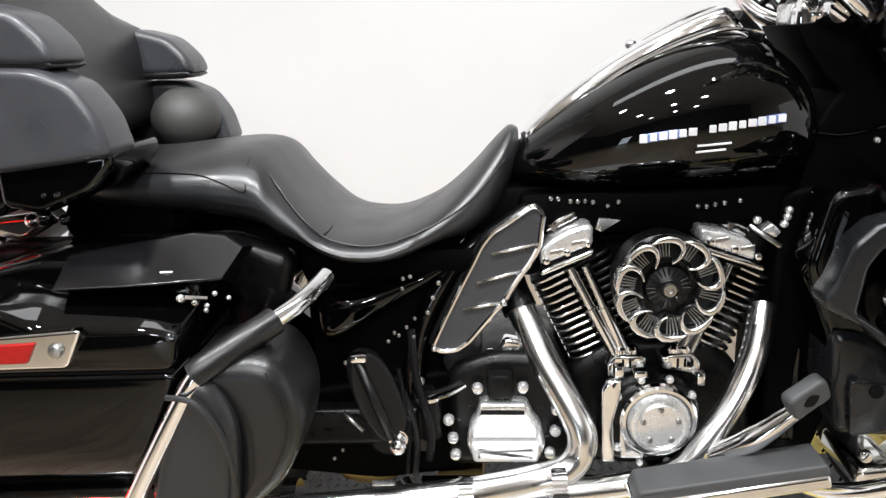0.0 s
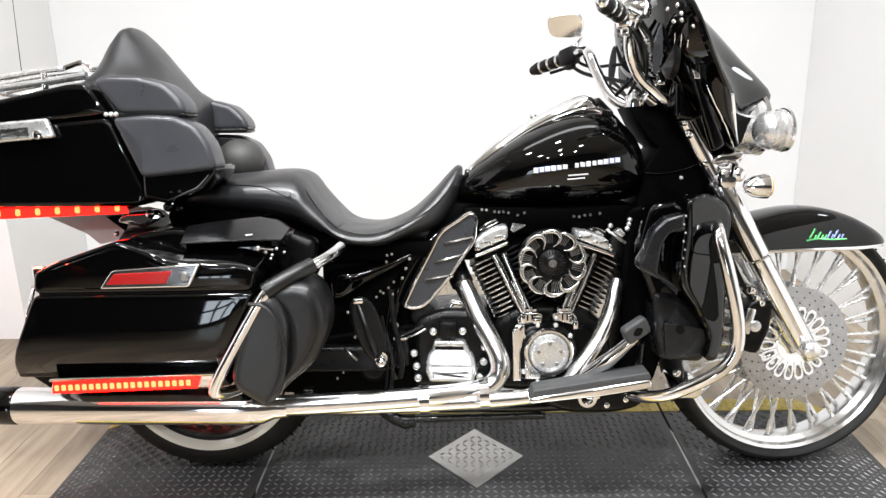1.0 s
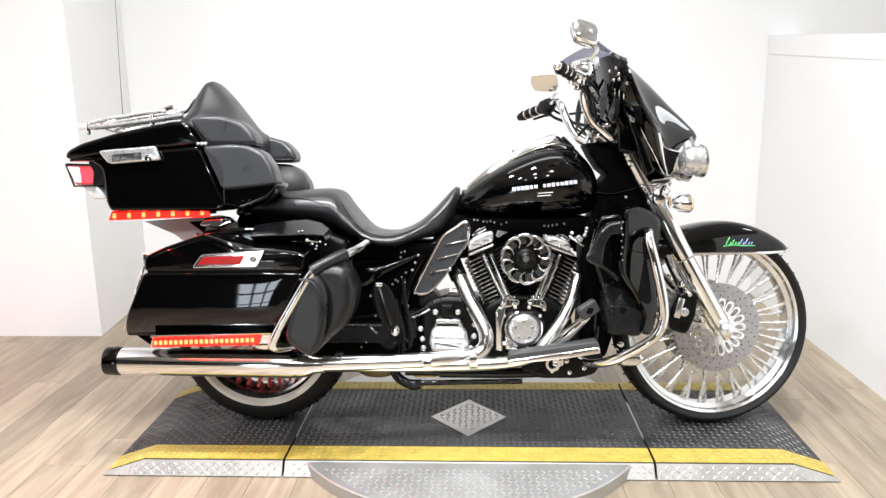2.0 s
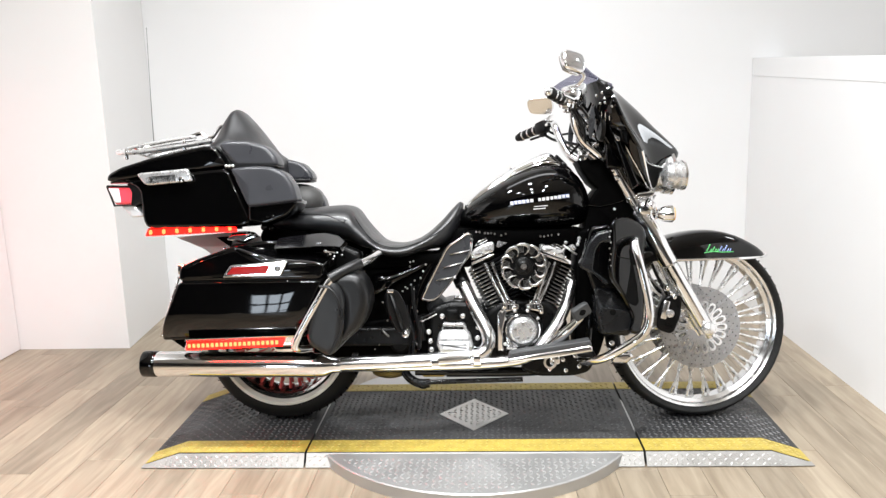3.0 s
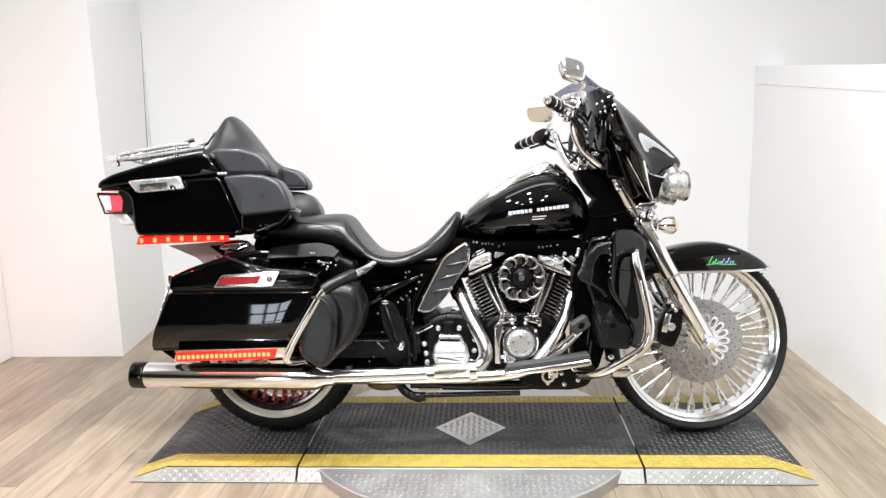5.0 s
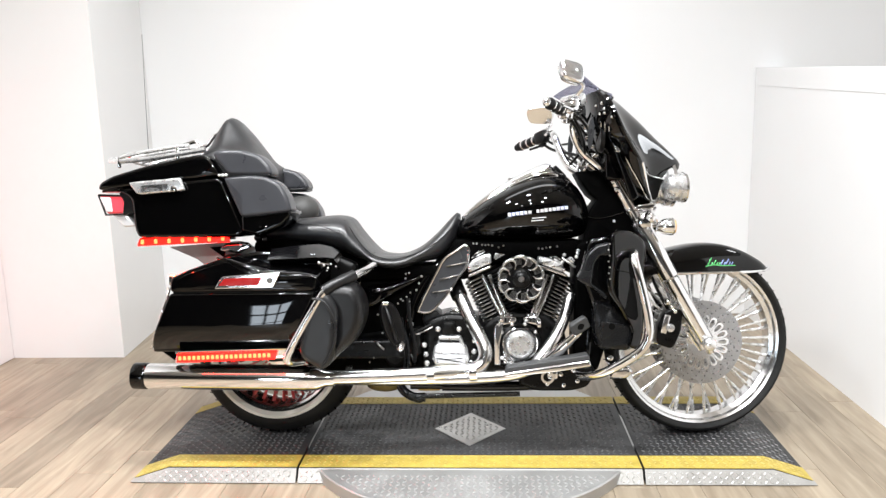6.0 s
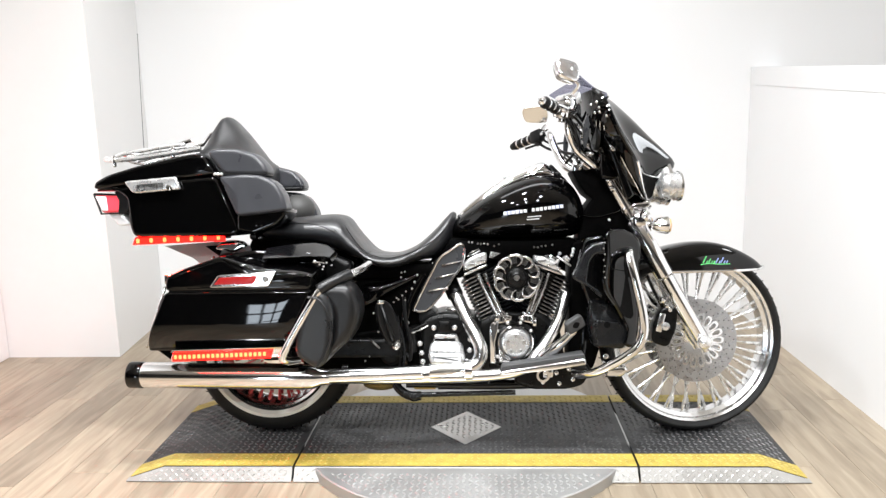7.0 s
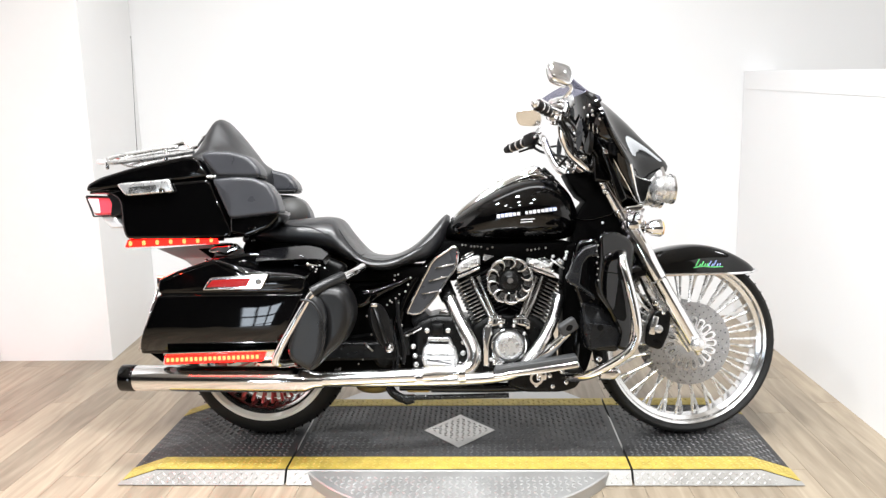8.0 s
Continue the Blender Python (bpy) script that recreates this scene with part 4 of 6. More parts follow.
part("switch_pod", moved(box((0, 0, 0), (0.06, 0.045, 0.06), 0.014), Matrix.Translation((0.352, -0.305, 1.18)) @ pose(0, 0, 0, 0, 10, 40)), CHROME, handlebar)
part("bar_strut", rod((0.40, 0.06, 1.02), (0.47, -0.02, 1.10), 0.006, 8), PLASTIC, handlebar)
part("bar_strut", rod((0.43, 0.08, 1.0), (0.485, 0.02, 1.13), 0.005, 8), PLASTIC, handlebar)
for x, y, z in ((0.44, -0.18, 1.10), (0.455, -0.165, 1.07), (0.47, -0.15, 1.04), (0.43, -0.2, 1.135)):
    part("cable_clip", box((x, y, z), (0.02, 0.018, 0.012), 0.003), CHROME, handlebar)


# tank, console, seat
TANK = [(-0.045, 0.752, 0.785, 0.03, 0), (-0.03, 0.742, 0.806, 0.06, 0), (0.02, 0.735, 0.85, 0.105, 0), (0.10, 0.731, 0.905, 0.15, 0), (0.20, 0.730, 0.955, 0.174, 0), (0.29, 0.731, 0.978, 0.178, 0), (0.36, 0.734, 0.968, 0.17, 0), (0.41, 0.74, 0.935, 0.15, 0), (0.44, 0.755, 0.89, 0.115, 0), (0.455, 0.785, 0.85, 0.06, 0)]
tank = part("fuel_tank", loft(smooth_stations(TANK, 5), 40, 2.35), PAINT, bike, "glossy black fuel tank")
CONS = [(-0.02, 0.79, 0.825, 0.025, 0), (0.0, 0.80, 0.848, 0.042, 0), (0.06, 0.84, 0.898, 0.052, 0), (0.14, 0.90, 0.95, 0.056, 0), (0.22, 0.94, 0.991, 0.063, 0), (0.28, 0.955, 1.016, 0.066, 0), (0.315, 0.96, 1.018, 0.062, 0), (0.345, 0.96, 0.985, 0.05, 0)]
part("console", loft(smooth_stations(CONS, 4), 24, 3.2), CHROME, tank, "chrome tank console")
part("console_gauge", slab(rounded([(0.318, 0.985), (0.335, 1.015), (0.378, 0.972), (0.37, 0.955)], 0.008), -0.05, 0.05, 0.01), PLASTIC, tank)
part("console_trim", tube([(-0.01, -0.052, 0.80), (0.06, -0.066, 0.865), (0.14, -0.07, 0.922), (0.22, -0.08, 0.96), (0.30, -0.085, 0.983), (0.36, -0.075, 0.975)], 0.003, 8), CHROME, tank)
part("fuel_cap", ball((0.168, 0.0, 0.966), 0.011, 1, 1, 0.7), CHROME, tank)
part("badge_strip", moved(box((0, 0, 0), (0.216, 0.004, 0.0135), 0.001, 1), Matrix.Translation((0.26, -0.1735, 0.8407)) @ pose(0, 0, 0, 0, -6.3, 0)), BLUEFOIL, tank, "iridescent silver-blue badge strip")
for i in range(15):
    if i != 6:
        part("badge_bar", box((0.158 + 0.0145 * i, -0.1735 - 0.004 * math.sin(math.pi * i / 14), 0.8295 + 0.0016 * i), ((0.0118, 0.0102, 0.0122)[i % 3], 0.0046, 0.0115 if i % 3 else 0.013), 0.0008, 1), SILVERPRINT, tank, "silver raised badge piece")
for k, (x0, x1) in enumerate(((0.238, 0.288), (0.236, 0.28))):
    part("badge_line", rod((x0, -0.1765, 0.8155 - 0.0095 * k), (x1, -0.1775, 0.8185 - 0.0095 * k), 0.0018, 6), SILVERPRINT, tank)
SEAT = [(-0.025, 0.775, 0.835, 0.035, 0), (-0.04, 0.745, 0.84, 0.06, 0), (-0.065, 0.695, 0.818, 0.09, 0), (-0.11, 0.665, 0.77, 0.125, 0), (-0.17, 0.655, 0.719, 0.155, 0), (-0.24, 0.634, 0.689, 0.175, 0), (-0.30, 0.633, 0.688, 0.185, 0), (-0.345, 0.647, 0.702, 0.187, 0), (-0.385, 0.666, 0.743, 0.186, 0), (-0.42, 0.675, 0.79, 0.184, 0), (-0.445, 0.688, 0.826, 0.182, 0), (-0.48, 0.70, 0.838, 0.18, 0), (-0.54, 0.715, 0.837, 0.18, 0), (-0.65, 0.73, 0.828, 0.17, 0), (-0.73, 0.738, 0.826, 0.15, 0), (-0.765, 0.755, 0.812, 0.10, 0)]
seat = part("seat", loft(smooth_stations(SEAT, 5), 40, 2.3), LEATHER, bike, "black leather two-level seat")


def on_seat(x, turn, out=0.001):
    """A point on the near side of the seat, turned up from its widest line by so many degrees."""
    xs = [row[0] for row in SEAT][::-1]
    lo, hi, w = (float(np.interp(x, xs, [row[j] for row in SEAT][::-1])) for j in (1, 2, 3))
    c, k = math.cos(radians(turn)), math.sin(radians(turn))
    return (x, -(w + out) * c ** (2 / 2.3), (lo + hi) / 2 + ((hi - lo) / 2 + out) * math.copysign(abs(k) ** (2 / 2.3), k))


part("seat_piping", tube([on_seat(x, a) for x, a in ((-0.05, 10), (-0.11, 14), (-0.18, 20), (-0.26, 24), (-0.33, 28), (-0.37, 30), (-0.40, 36), (-0.43, 44), (-0.455, 52))], 0.0018, 6), PLASTIC, seat)
part("seat_piping", tube([on_seat(x, a) for x, a in ((-0.352, 26), (-0.347, 36), (-0.344, 46), (-0.342, 54))], 0.0014, 6), PLASTIC, seat)
part("seat_seam", tube([on_seat(x, a) for x, a in ((-0.466, 55), (-0.464, 38), (-0.462, 12), (-0.468, 5), (-0.50, 12), (-0.545, 22), (-0.63, 28), (-0.70, 24))], 0.0013, 6), PLASTIC, seat)

# frame, rear fender, side cover
rings = []
for k in range(33):
    a = radians(12 + 165 * k / 32)
    ring = []
    for j in range(13):
        t = math.pi * j / 12
        y, r = -0.105 * math.copysign(abs(math.cos(t)) ** 0.5, math.cos(t)), 0.30 + 0.055 * math.sin(t) ** 0.6
        ring.append((RW[0] + r * math.cos(a), y, RW[2] + r * math.sin(a)))
    rings.append(ring)
part("rear_fender", thicken(skin(rings, cap=False, closed=False), 0.004), PAINT, bike, "black rear fender")
for s in (-1, 1):
    part("fender_rail", slab(rounded([(-0.95, 0.62), (-0.90, 0.70), (-0.50, 0.70), (-0.40, 0.66), (-0.42, 0.58), (-0.50, 0.52)], 0.02), s * 0.11, s * 0.175, 0.02), ENGINE, bike)
part("primary_case", slab(rounded([(-0.45, 0.22), (-0.42, 0.40), (-0.15, 0.44), (0.25, 0.44), (0.33, 0.36), (0.30, 0.21)], 0.04), 0.06, 0.2, 0.02), ENGINE, bike, "black primary drive case")
part("side_cover", loft(smooth_stations([(-0.40, 0.53, 0.55, 0.012, -0.066), (-0.388, 0.50, 0.563, 0.034, -0.068), (-0.372, 0.482, 0.572, 0.048, -0.07), (-0.344, 0.49, 0.576, 0.055, -0.07), (-0.315, 0.508, 0.579, 0.055, -0.07), (-0.276, 0.534, 0.585, 0.048, -0.07), (-0.238, 0.557, 0.593, 0.04, -0.072), (-0.20, 0.578, 0.604, 0.03, -0.076), (-0.16, 0.604, 0.618, 0.01, -0.088)], 4), 28, 2.8), PAINT, bike, "glossy black side cover")
part("frame_tube", tube([(-0.09, -0.07, 0.66), (-0.15, -0.08, 0.60), (-0.205, -0.085, 0.50), (-0.225, -0.09, 0.38), (-0.21, -0.09, 0.27)], 0.02, 12), PAINT, bike)
part("frame_tube", tube([(0.42, -0.06, 0.72), (0.45, -0.07, 0.5), (0.44, -0.08, 0.3), (0.40, -0.09, 0.21), (0.2, -0.1, 0.19), (-0.1, -0.1, 0.19)], 0.018, 12), PAINT, bike)
part("swing_arm", slab(rounded([(-0.22, 0.30), (-0.20, 0.37), (-0.5, 0.37), (-0.74, 0.35), (-0.76, 0.29), (-0.5, 0.30)], 0.02), -0.10, -0.14, 0.01), ENGINE, bike)
# near-black blocks added to close and darken see-through gaps in the frame
part("backbone_filler", box((-0.03, 0, 0.69), (0.18, 0.12, 0.11), 0.02), DEEP, bike)
part("under_seat_filler", box((-0.28, 0, 0.5), (0.26, 0.15, 0.26), 0.02), DEEP, bike)
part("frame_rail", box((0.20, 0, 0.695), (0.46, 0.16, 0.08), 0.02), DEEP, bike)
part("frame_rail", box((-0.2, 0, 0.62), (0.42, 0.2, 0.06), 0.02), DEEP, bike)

# saddlebags, one each side
def bag_face(x, z):
    """The gentle swell of a saddlebag's side."""
    u, v = (x + 0.793 - (z - 0.478) * 0.45) / 0.25, (z - 0.478) / 0.106
    return 0.0035 * max(0, 1 - v * v) * max(0, 1 - u ** 6)


def tucked(bm, s):
    """Draws the lower side of a bag in towards the wheel."""
    for v in bm.verts:
        if v.co.y * s > 0.36:
            v.co.y -= s * 0.055 * min(1.0, max(0.0, (0.475 - v.co.z) / 0.09)) ** 2
    return bm


def shouldered(bm, s):
    """Slopes the outer top of a lid down towards its side."""
    for v in bm.verts:
        v.co.z -= 0.75 * max(0.0, v.co.y * s - 0.353) * min(1.0, max(0.0, (v.co.z - 0.61) / 0.1)) * min(1.0, max(0.0, (v.co.x + 0.80) / 0.12))
    return bm


def lid_face(x, z):
    """The swell of a saddlebag lid, fuller towards its top."""
    u, v = (x + 0.74) / 0.25, (z - 0.64) / 0.055
    return 0.004 * max(0, 1 - v * v) * max(0, 1 - u ** 4)


def saddlebag(s):
    Y, Yi = s * 0.447, s * 0.2
    body = part("saddlebag", tucked(slab(dense(rounded([(-0.994, 0.583), (-0.495, 0.583), (-0.600, 0.372), (-1.084, 0.376)], 0.016, 5)), Yi, Y - s * 0.0035, 0.007, 3, dome=bag_face), s), PAINT, bike, "glossy black hard saddlebag")
    lid_shape = rounded([(-0.993, 0.5865), (-0.988, 0.634), (-0.97, 0.642), (-0.94, 0.657), (-0.80, 0.703), (-0.716, 0.718), (-0.53, 0.71), (-0.487, 0.682), (-0.495, 0.5865)], 0.02, 5)
    lid = part("saddlebag_lid", shouldered(slab(dense(lid_shape), Yi, Y - s * 0.004, 0.008, 3, dome=lid_face), s), PAINT, body, "glossy black saddlebag lid")
    part("lid_seam", slab([(-0.984, 0.58), (-0.503, 0.58), (-0.502, 0.59), (-0.982, 0.59)], Yi, Y - s * 0.01, 0.002, 1), SEAM, body)
    part("lid_crown", slab(lid_shape, Yi + s * 0.004, s * 0.352, 0.012, 4), PAINT, lid, "glossy black crown of the lid")
    rings = [[(x, s * (yt - 0.06), zt - 0.012), (x, s * (yt - 0.008), zt), (x, s * yt, zt - 0.002), (x, s * yb, zb + 0.003), (x, s * (yb - 0.002), zb), (x, s * (yb - 0.05), zb - 0.02)] for x, yt, zt, yb, zb in
             ((-0.668, 0.352, 0.724, 0.402, 0.688), (-0.62, 0.345, 0.731, 0.404, 0.690), (-0.56, 0.33, 0.736, 0.406, 0.692), (-0.51, 0.305, 0.738, 0.404, 0.694), (-0.47, 0.285, 0.728, 0.39, 0.692), (-0.446, 0.28, 0.708, 0.372, 0.688))]
    pad = part("speaker_pad", skin(rings), GLOSSP, lid, "black textured speaker cover", 30)
    part("pad_edge", tube([(x, y, z) for x, y, z in (r[3] for r in rings)], 0.0016, 6), SMOOTHP, pad)
    part("pad_mark", box((-0.515, s * 0.386, 0.706), (0.018, 0.003, 0.0035), 0.0008, 1), SATIN, pad)
    part("lid_hinge", join(ball((-0.488, s * 0.415, 0.678), 0.0065), ball((-0.474, s * 0.405, 0.668), 0.005), rod((-0.488, s * 0.41, 0.678), (-0.458, s * 0.40, 0.672), 0.003, 8)), CHROME, lid)
    for hx, hy, hz in ((-0.475, 0.40, 0.668), (-0.462, 0.395, 0.660), (-0.468, 0.385, 0.650), (-0.455, 0.38, 0.672), (-0.44, 0.37, 0.662)):
        part("hinge_pin", ball((hx, s * hy, hz), 0.0038, n=10), ALLOY, lid)
    bez = [(-0.836, 0.598), (-0.635, 0.600), (-0.608, 0.652), (-0.806, 0.640)]
    b = part("reflector_bezel", slab(rounded(bez, 0.008), Y - s * 0.01, Y + s * 0.008, 0.003), CHROME, lid, "chrome reflector bezel")
    part("reflector", slab(rounded([(-0.82, 0.608), (-0.686, 0.609), (-0.670, 0.637), (-0.80, 0.632)], 0.003), Y, Y + s * 0.012, 0.002), RED, b, "red side reflector")
    part("lid_latch", lathe([(0.0, s * 0.016), (0.008, s * 0.015), (0.011, s * 0.010), (0.011, 0)], (-0.645, Y, 0.625), 16), STEEL, b)
    if s < 0:
        led = part("light_strip", tucked(slab(rounded([(-1.0, 0.342), (-0.615, 0.354), (-0.599, 0.392), (-0.985, 0.382)], 0.006), Y - s * 0.02, Y + s * 0.012, 0.004), s), CHROME, body, "chrome-framed lit red light strip")
        part("strip_lens", tucked(slab(rounded([(-0.988, 0.344), (-0.648, 0.354), (-0.637, 0.383), (-0.985, 0.373)], 0.003), Y, Y + s * 0.022, 0.003), s), REDLIT, led, "lit red lens")
        part("strip_hood", tucked(slab(rounded([(-0.988, 0.376), (-0.603, 0.387), (-0.599, 0.394), (-0.985, 0.384)], 0.002), Y - s * 0.01, Y + s * 0.032, 0.002), s), CHROME, led)
        for k in range(20):
            f = k / 19
            part("led", tucked(box((-0.975 + 0.308 * f, Y + s * 0.023, 0.3585 + 0.0095 * f), (0.0105, 0.003, 0.014), 0.002, 1), s), LED, led)
    part("bag_floor", slab(rounded([(-1.0, 0.335), (-0.58, 0.345), (-0.59, 0.376), (-1.06, 0.378)], 0.008), Yi, s * 0.375, 0.006), PAINT, body)
    part("rear_trim", rod((-0.997, s * 0.43, 0.60), (-1.086, s * 0.385, 0.388), 0.005), CHROME, body)
    part("hinge", box((-0.995, s * 0.40, 0.625), (0.025, 0.03, 0.035), 0.006), CHROME, body)
    part("bag_guard", tube([(-0.325, s * 0.27, 0.658 - 0.05 * (s > 0)), (-0.35, s * 0.345, 0.642 - 0.03 * (s > 0)), (-0.415, s * 0.425, 0.615), (-0.455, s * 0.452, 0.592), (-0.488, s * 0.458, 0.55), (-0.585, s * 0.46, 0.385), (-0.588, s * 0.44, 0.35), (-0.56, s * 0.38, 0.34)], 0.0135, 14), CHROME, bike, "chrome saddlebag guard bar")


saddlebag(-1)
saddlebag(1)

# mufflers and header pipes
for s in (-1, 1):
    m = lathe([(0.0, 0.0), (0.04, 0.0), (0.043, 0.003), (0.0445, 0.045), (0.046, 0.05), (0.046, 0.62), (0.043, 0.66), (0.03, 0.69), (0.027, 0.72), (0.0, 0.72)], (0, 0, 0), 40)
    muf = part("muffler", moved(m, Matrix.Translation((-1.19, s * 0.285, 0.272)) @ pose(0, 0, 0, 0, 0.9, 0) @ pose(0, 0, 0, 0, 0, -90)), CHROME, bike, "long chrome muffler")
    tip = lathe([(0.036, -0.004), (0.046, -0.004), (0.0475, 0.0), (0.0475, 0.042), (0.046, 0.046), (0.036, 0.046)], (0, 0, 0), 40, closed=True)
    part("muffler_tip", moved(tip, Matrix.Translation((-1.192, s * 0.285, 0.272)) @ pose(0, 0, 0, 0, 0.9, 0) @ pose(0, 0, 0, 0, 0, -90)), PAINT, muf, "black muffler end cap")
part("rear_header", tube([(-0.034, -0.07, 0.53), (-0.02, -0.088, 0.507), (0.008, -0.13, 0.447), (0.042, -0.165, 0.390), (0.063, -0.185, 0.343), (0.057, -0.19, 0.300), (0.025, -0.198, 0.275), (-0.03, -0.21, 0.266), (-0.15, -0.245, 0.266), (-0.35, -0.275, 0.265), (-0.5, -0.285, 0.263)], 0.026, 20), PIPE, bike, "chrome rear exhaust pipe")
part("heat_band", tube([(-0.056, -0.03, 0.585), (-0.044, -0.055, 0.553), (-0.03, -0.075, 0.524)], 0.031, 16), ENGINE, bike)
part("front_header", tube([(0.380, -0.09, 0.525), (0.374, -0.105, 0.505), (0.354, -0.135, 0.45), (0.318, -0.16, 0.382), (0.265, -0.18, 0.315), (0.22, -0.19, 0.27), (0.12, -0.2, 0.248), (-0.1, -0.23, 0.246), (-0.3, -0.26, 0.252), (-0.5, -0.28, 0.258)], 0.022, 16), PIPE, bike, "chrome front exhaust pipe")
for x, z in ((-0.13, 0.262), (-0.42, 0.263), (0.02, 0.275)):
    part("pipe_clamp", tube([(x - 0.012, -0.25, z), (x + 0.012, -0.25, z + 0.001)], 0.036, 16), CHROME, bike)

# engine
part("crankcase", slab(rounded([(0.06, 0.23), (0.05, 0.42), (0.13, 0.47), (0.28, 0.47), (0.36, 0.40), (0.38, 0.26), (0.30, 0.22)], 0.03), 0.10, -0.095, 0.02), ENGINE, bike, "black crankcase")
# chrome cover's dark reflections put into black enamel
part("gear_cover", slab(curvy([(0.10, 0.29), (0.115, 0.385), (0.135, 0.415), (0.19, 0.425), (0.245, 0.41), (0.265, 0.36), (0.24, 0.30), (0.17, 0.272)]), -0.09, -0.172, 0.015), ENGINE, bike, "gear cover, black for the dark its chrome reflects")
cam_cover = part("timer_cover", lathe([(0.0, -0.026), (0.036, -0.0255), (0.040, -0.022), (0.043, -0.026), (0.048, -0.025), (0.052, -0.012), (0.053, 0.0)], (0.190, -0.175, 0.360), 40), ALLOY, bike, "round chrome timer cover")
for k in range(5):
    a = radians(90 + 72 * k)
    part("bolt", bolt((0.190 + 0.030 * math.cos(a), -0.2, 0.360 + 0.030 * math.sin(a)), 0.005, 0.005), STEEL, cam_cover)
for a in range(0, 360, 36):
    if a not in (0,):
        part("bolt", bolt((0.185 + 0.075 * math.cos(radians(a)), -0.172, 0.356 + 0.08 * math.sin(radians(a))), 0.0065, 0.01), ALLOY, bike)


def cylinder(base, top):
    """Finned barrel leaning along base-top."""
    b, t = Vector(base), Vector(top)
    d = (t - b)
    ang = math.degrees(math.atan2(d.x, d.z))
    m = Matrix.Translation(b) @ pose(0, 0, 0, 0, ang, 0)
    barrel = part("cylinder", lathe([(0.062, 0.0), (0.062, d.length), (0.0, d.length)], (0, 0, 0), 32), ENGINE, bike, "black finned engine cylinder")
    barrel.data.transform(m @ pose(0, 0, 0, 90, 0, 0))
    n, side = 14, -1 if d.x < 0 else 1
    outline = rounded([(-0.074, -0.09), (0.074, -0.09), (0.074, 0.082), (-0.074, 0.082)], 0.03, 4)
    fin_mesh = finish("cooling_fin", moved(slab(outline, 0.0, 0.0064, 0.0012, 1), pose(0, 0, 0, 90, 0, 0)), ENGINE)
    # machined fin edge, its gleam built in: bright metal only round the outer corner
    arc = [(side * (0.046 + 0.030 * math.sin(radians(q))), 0.0545 + 0.030 * math.cos(radians(q))) for q in (0, 15, 30, 45, 60, 75, 90)]
    bright = [(side * 0.014, 0.0845)] + arc + [(side * 0.076, 0.0), (side * 0.06, 0.0), (side * 0.06, 0.06), (side * 0.014, 0.07)]
    if side > 0:
        bright = bright[::-1]
    edge = finish("fin_edge", moved(slab(bright, 0.0012, 0.0054, 0.0007, 1), pose(0, 0, 0, 90, 0, 0)), SATIN)
    for k in range(n):
        o = new("cooling_fin", fin_mesh)
        o.parent = barrel
        at = m @ Matrix.Translation((0, 0, 0.03 + (d.length - 0.05) * k / (n - 1)))
        o.matrix_local = at
        e = new("fin_edge", edge)
        e.parent = barrel
        e.matrix_local = at
    return barrel


cylinder((0.150, 0, 0.40), (0.052, 0, 0.615))
cylinder((0.235, 0, 0.40), (0.338, 0, 0.612))


def rocker(strip, body, cap, name="rocker_cover"):
    """A two-part rocker box: bright base strip, black joint, domed cover with bolts."""
    h = part(name, slab(rounded(body, 0.007), 0.1, -0.126, 0.008), ALLOY, bike, "chrome rocker cover")
    part("rocker_base", slab(rounded(strip, 0.003), 0.1, -0.13, 0.003), CHROME, h)
    part("rocker_joint", slab([strip[3], strip[2], body[1], body[0]], 0.1, -0.112, 0.001, 1), ENGINE, h)
    part("rocker_cap", slab(rounded(cap, 0.005), 0.08, -0.10, 0.008), CHROME, h)
    (x0, z0), (x1, z1) = strip[:2]
    for f in (0.1, 0.5, 0.9):
        x, z = x0 + (x1 - x0) * f, z0 + (z1 - z0) * f + 0.022
        part("bolt", bolt((x, -0.126, z), 0.006, 0.007), CHROME, h)
    for f in (0.3, 0.72):
        x, z = x0 + (x1 - x0) * f, z0 + (z1 - z0) * f + 0.03
        part("cover_recess", slab(rounded([(x - 0.012, z - 0.004), (x + 0.010, z - 0.001), (x + 0.012, z + 0.006), (x - 0.010, z + 0.003)], 0.002), -0.12, -0.1275, 0.001, 1), STEEL, h)
    return h


rocker([(0.004, 0.602), (0.09, 0.636), (0.09, 0.645), (0.004, 0.611)], [(0.003, 0.618), (0.09, 0.652), (0.09, 0.683), (0.078, 0.688), (0.05, 0.679), (0.018, 0.662), (0.003, 0.645)], [(0.012, 0.668), (0.03, 0.69), (0.062, 0.704), (0.07, 0.692), (0.04, 0.676)])
rocker([(0.268, 0.634), (0.366, 0.598), (0.366, 0.607), (0.268, 0.643)], [(0.262, 0.65), (0.352, 0.615), (0.354, 0.637), (0.34, 0.652), (0.30, 0.668), (0.262, 0.674)], [(0.30, 0.672), (0.33, 0.676), (0.352, 0.662), (0.345, 0.648)])
for x, z in ((0.024, 0.725), (0.036, 0.724), (0.057, 0.719), (0.069, 0.718), (0.081, 0.719), (0.094, 0.716), (0.118, 0.709), (0.136, 0.715), (0.266, 0.703), (0.28, 0.702), (0.294, 0.705), (0.309, 0.707), (0.334, 0.71)):
    part("tank_seam_bolt", ball((x, -0.09, z), 0.0042, n=8), STEEL, bike)
part("head_bracket", slab([(0.098, 0.668), (0.104, 0.688), (0.142, 0.682), (0.108, 0.662)], -0.05, -0.085, 0.003), PIPE, bike)
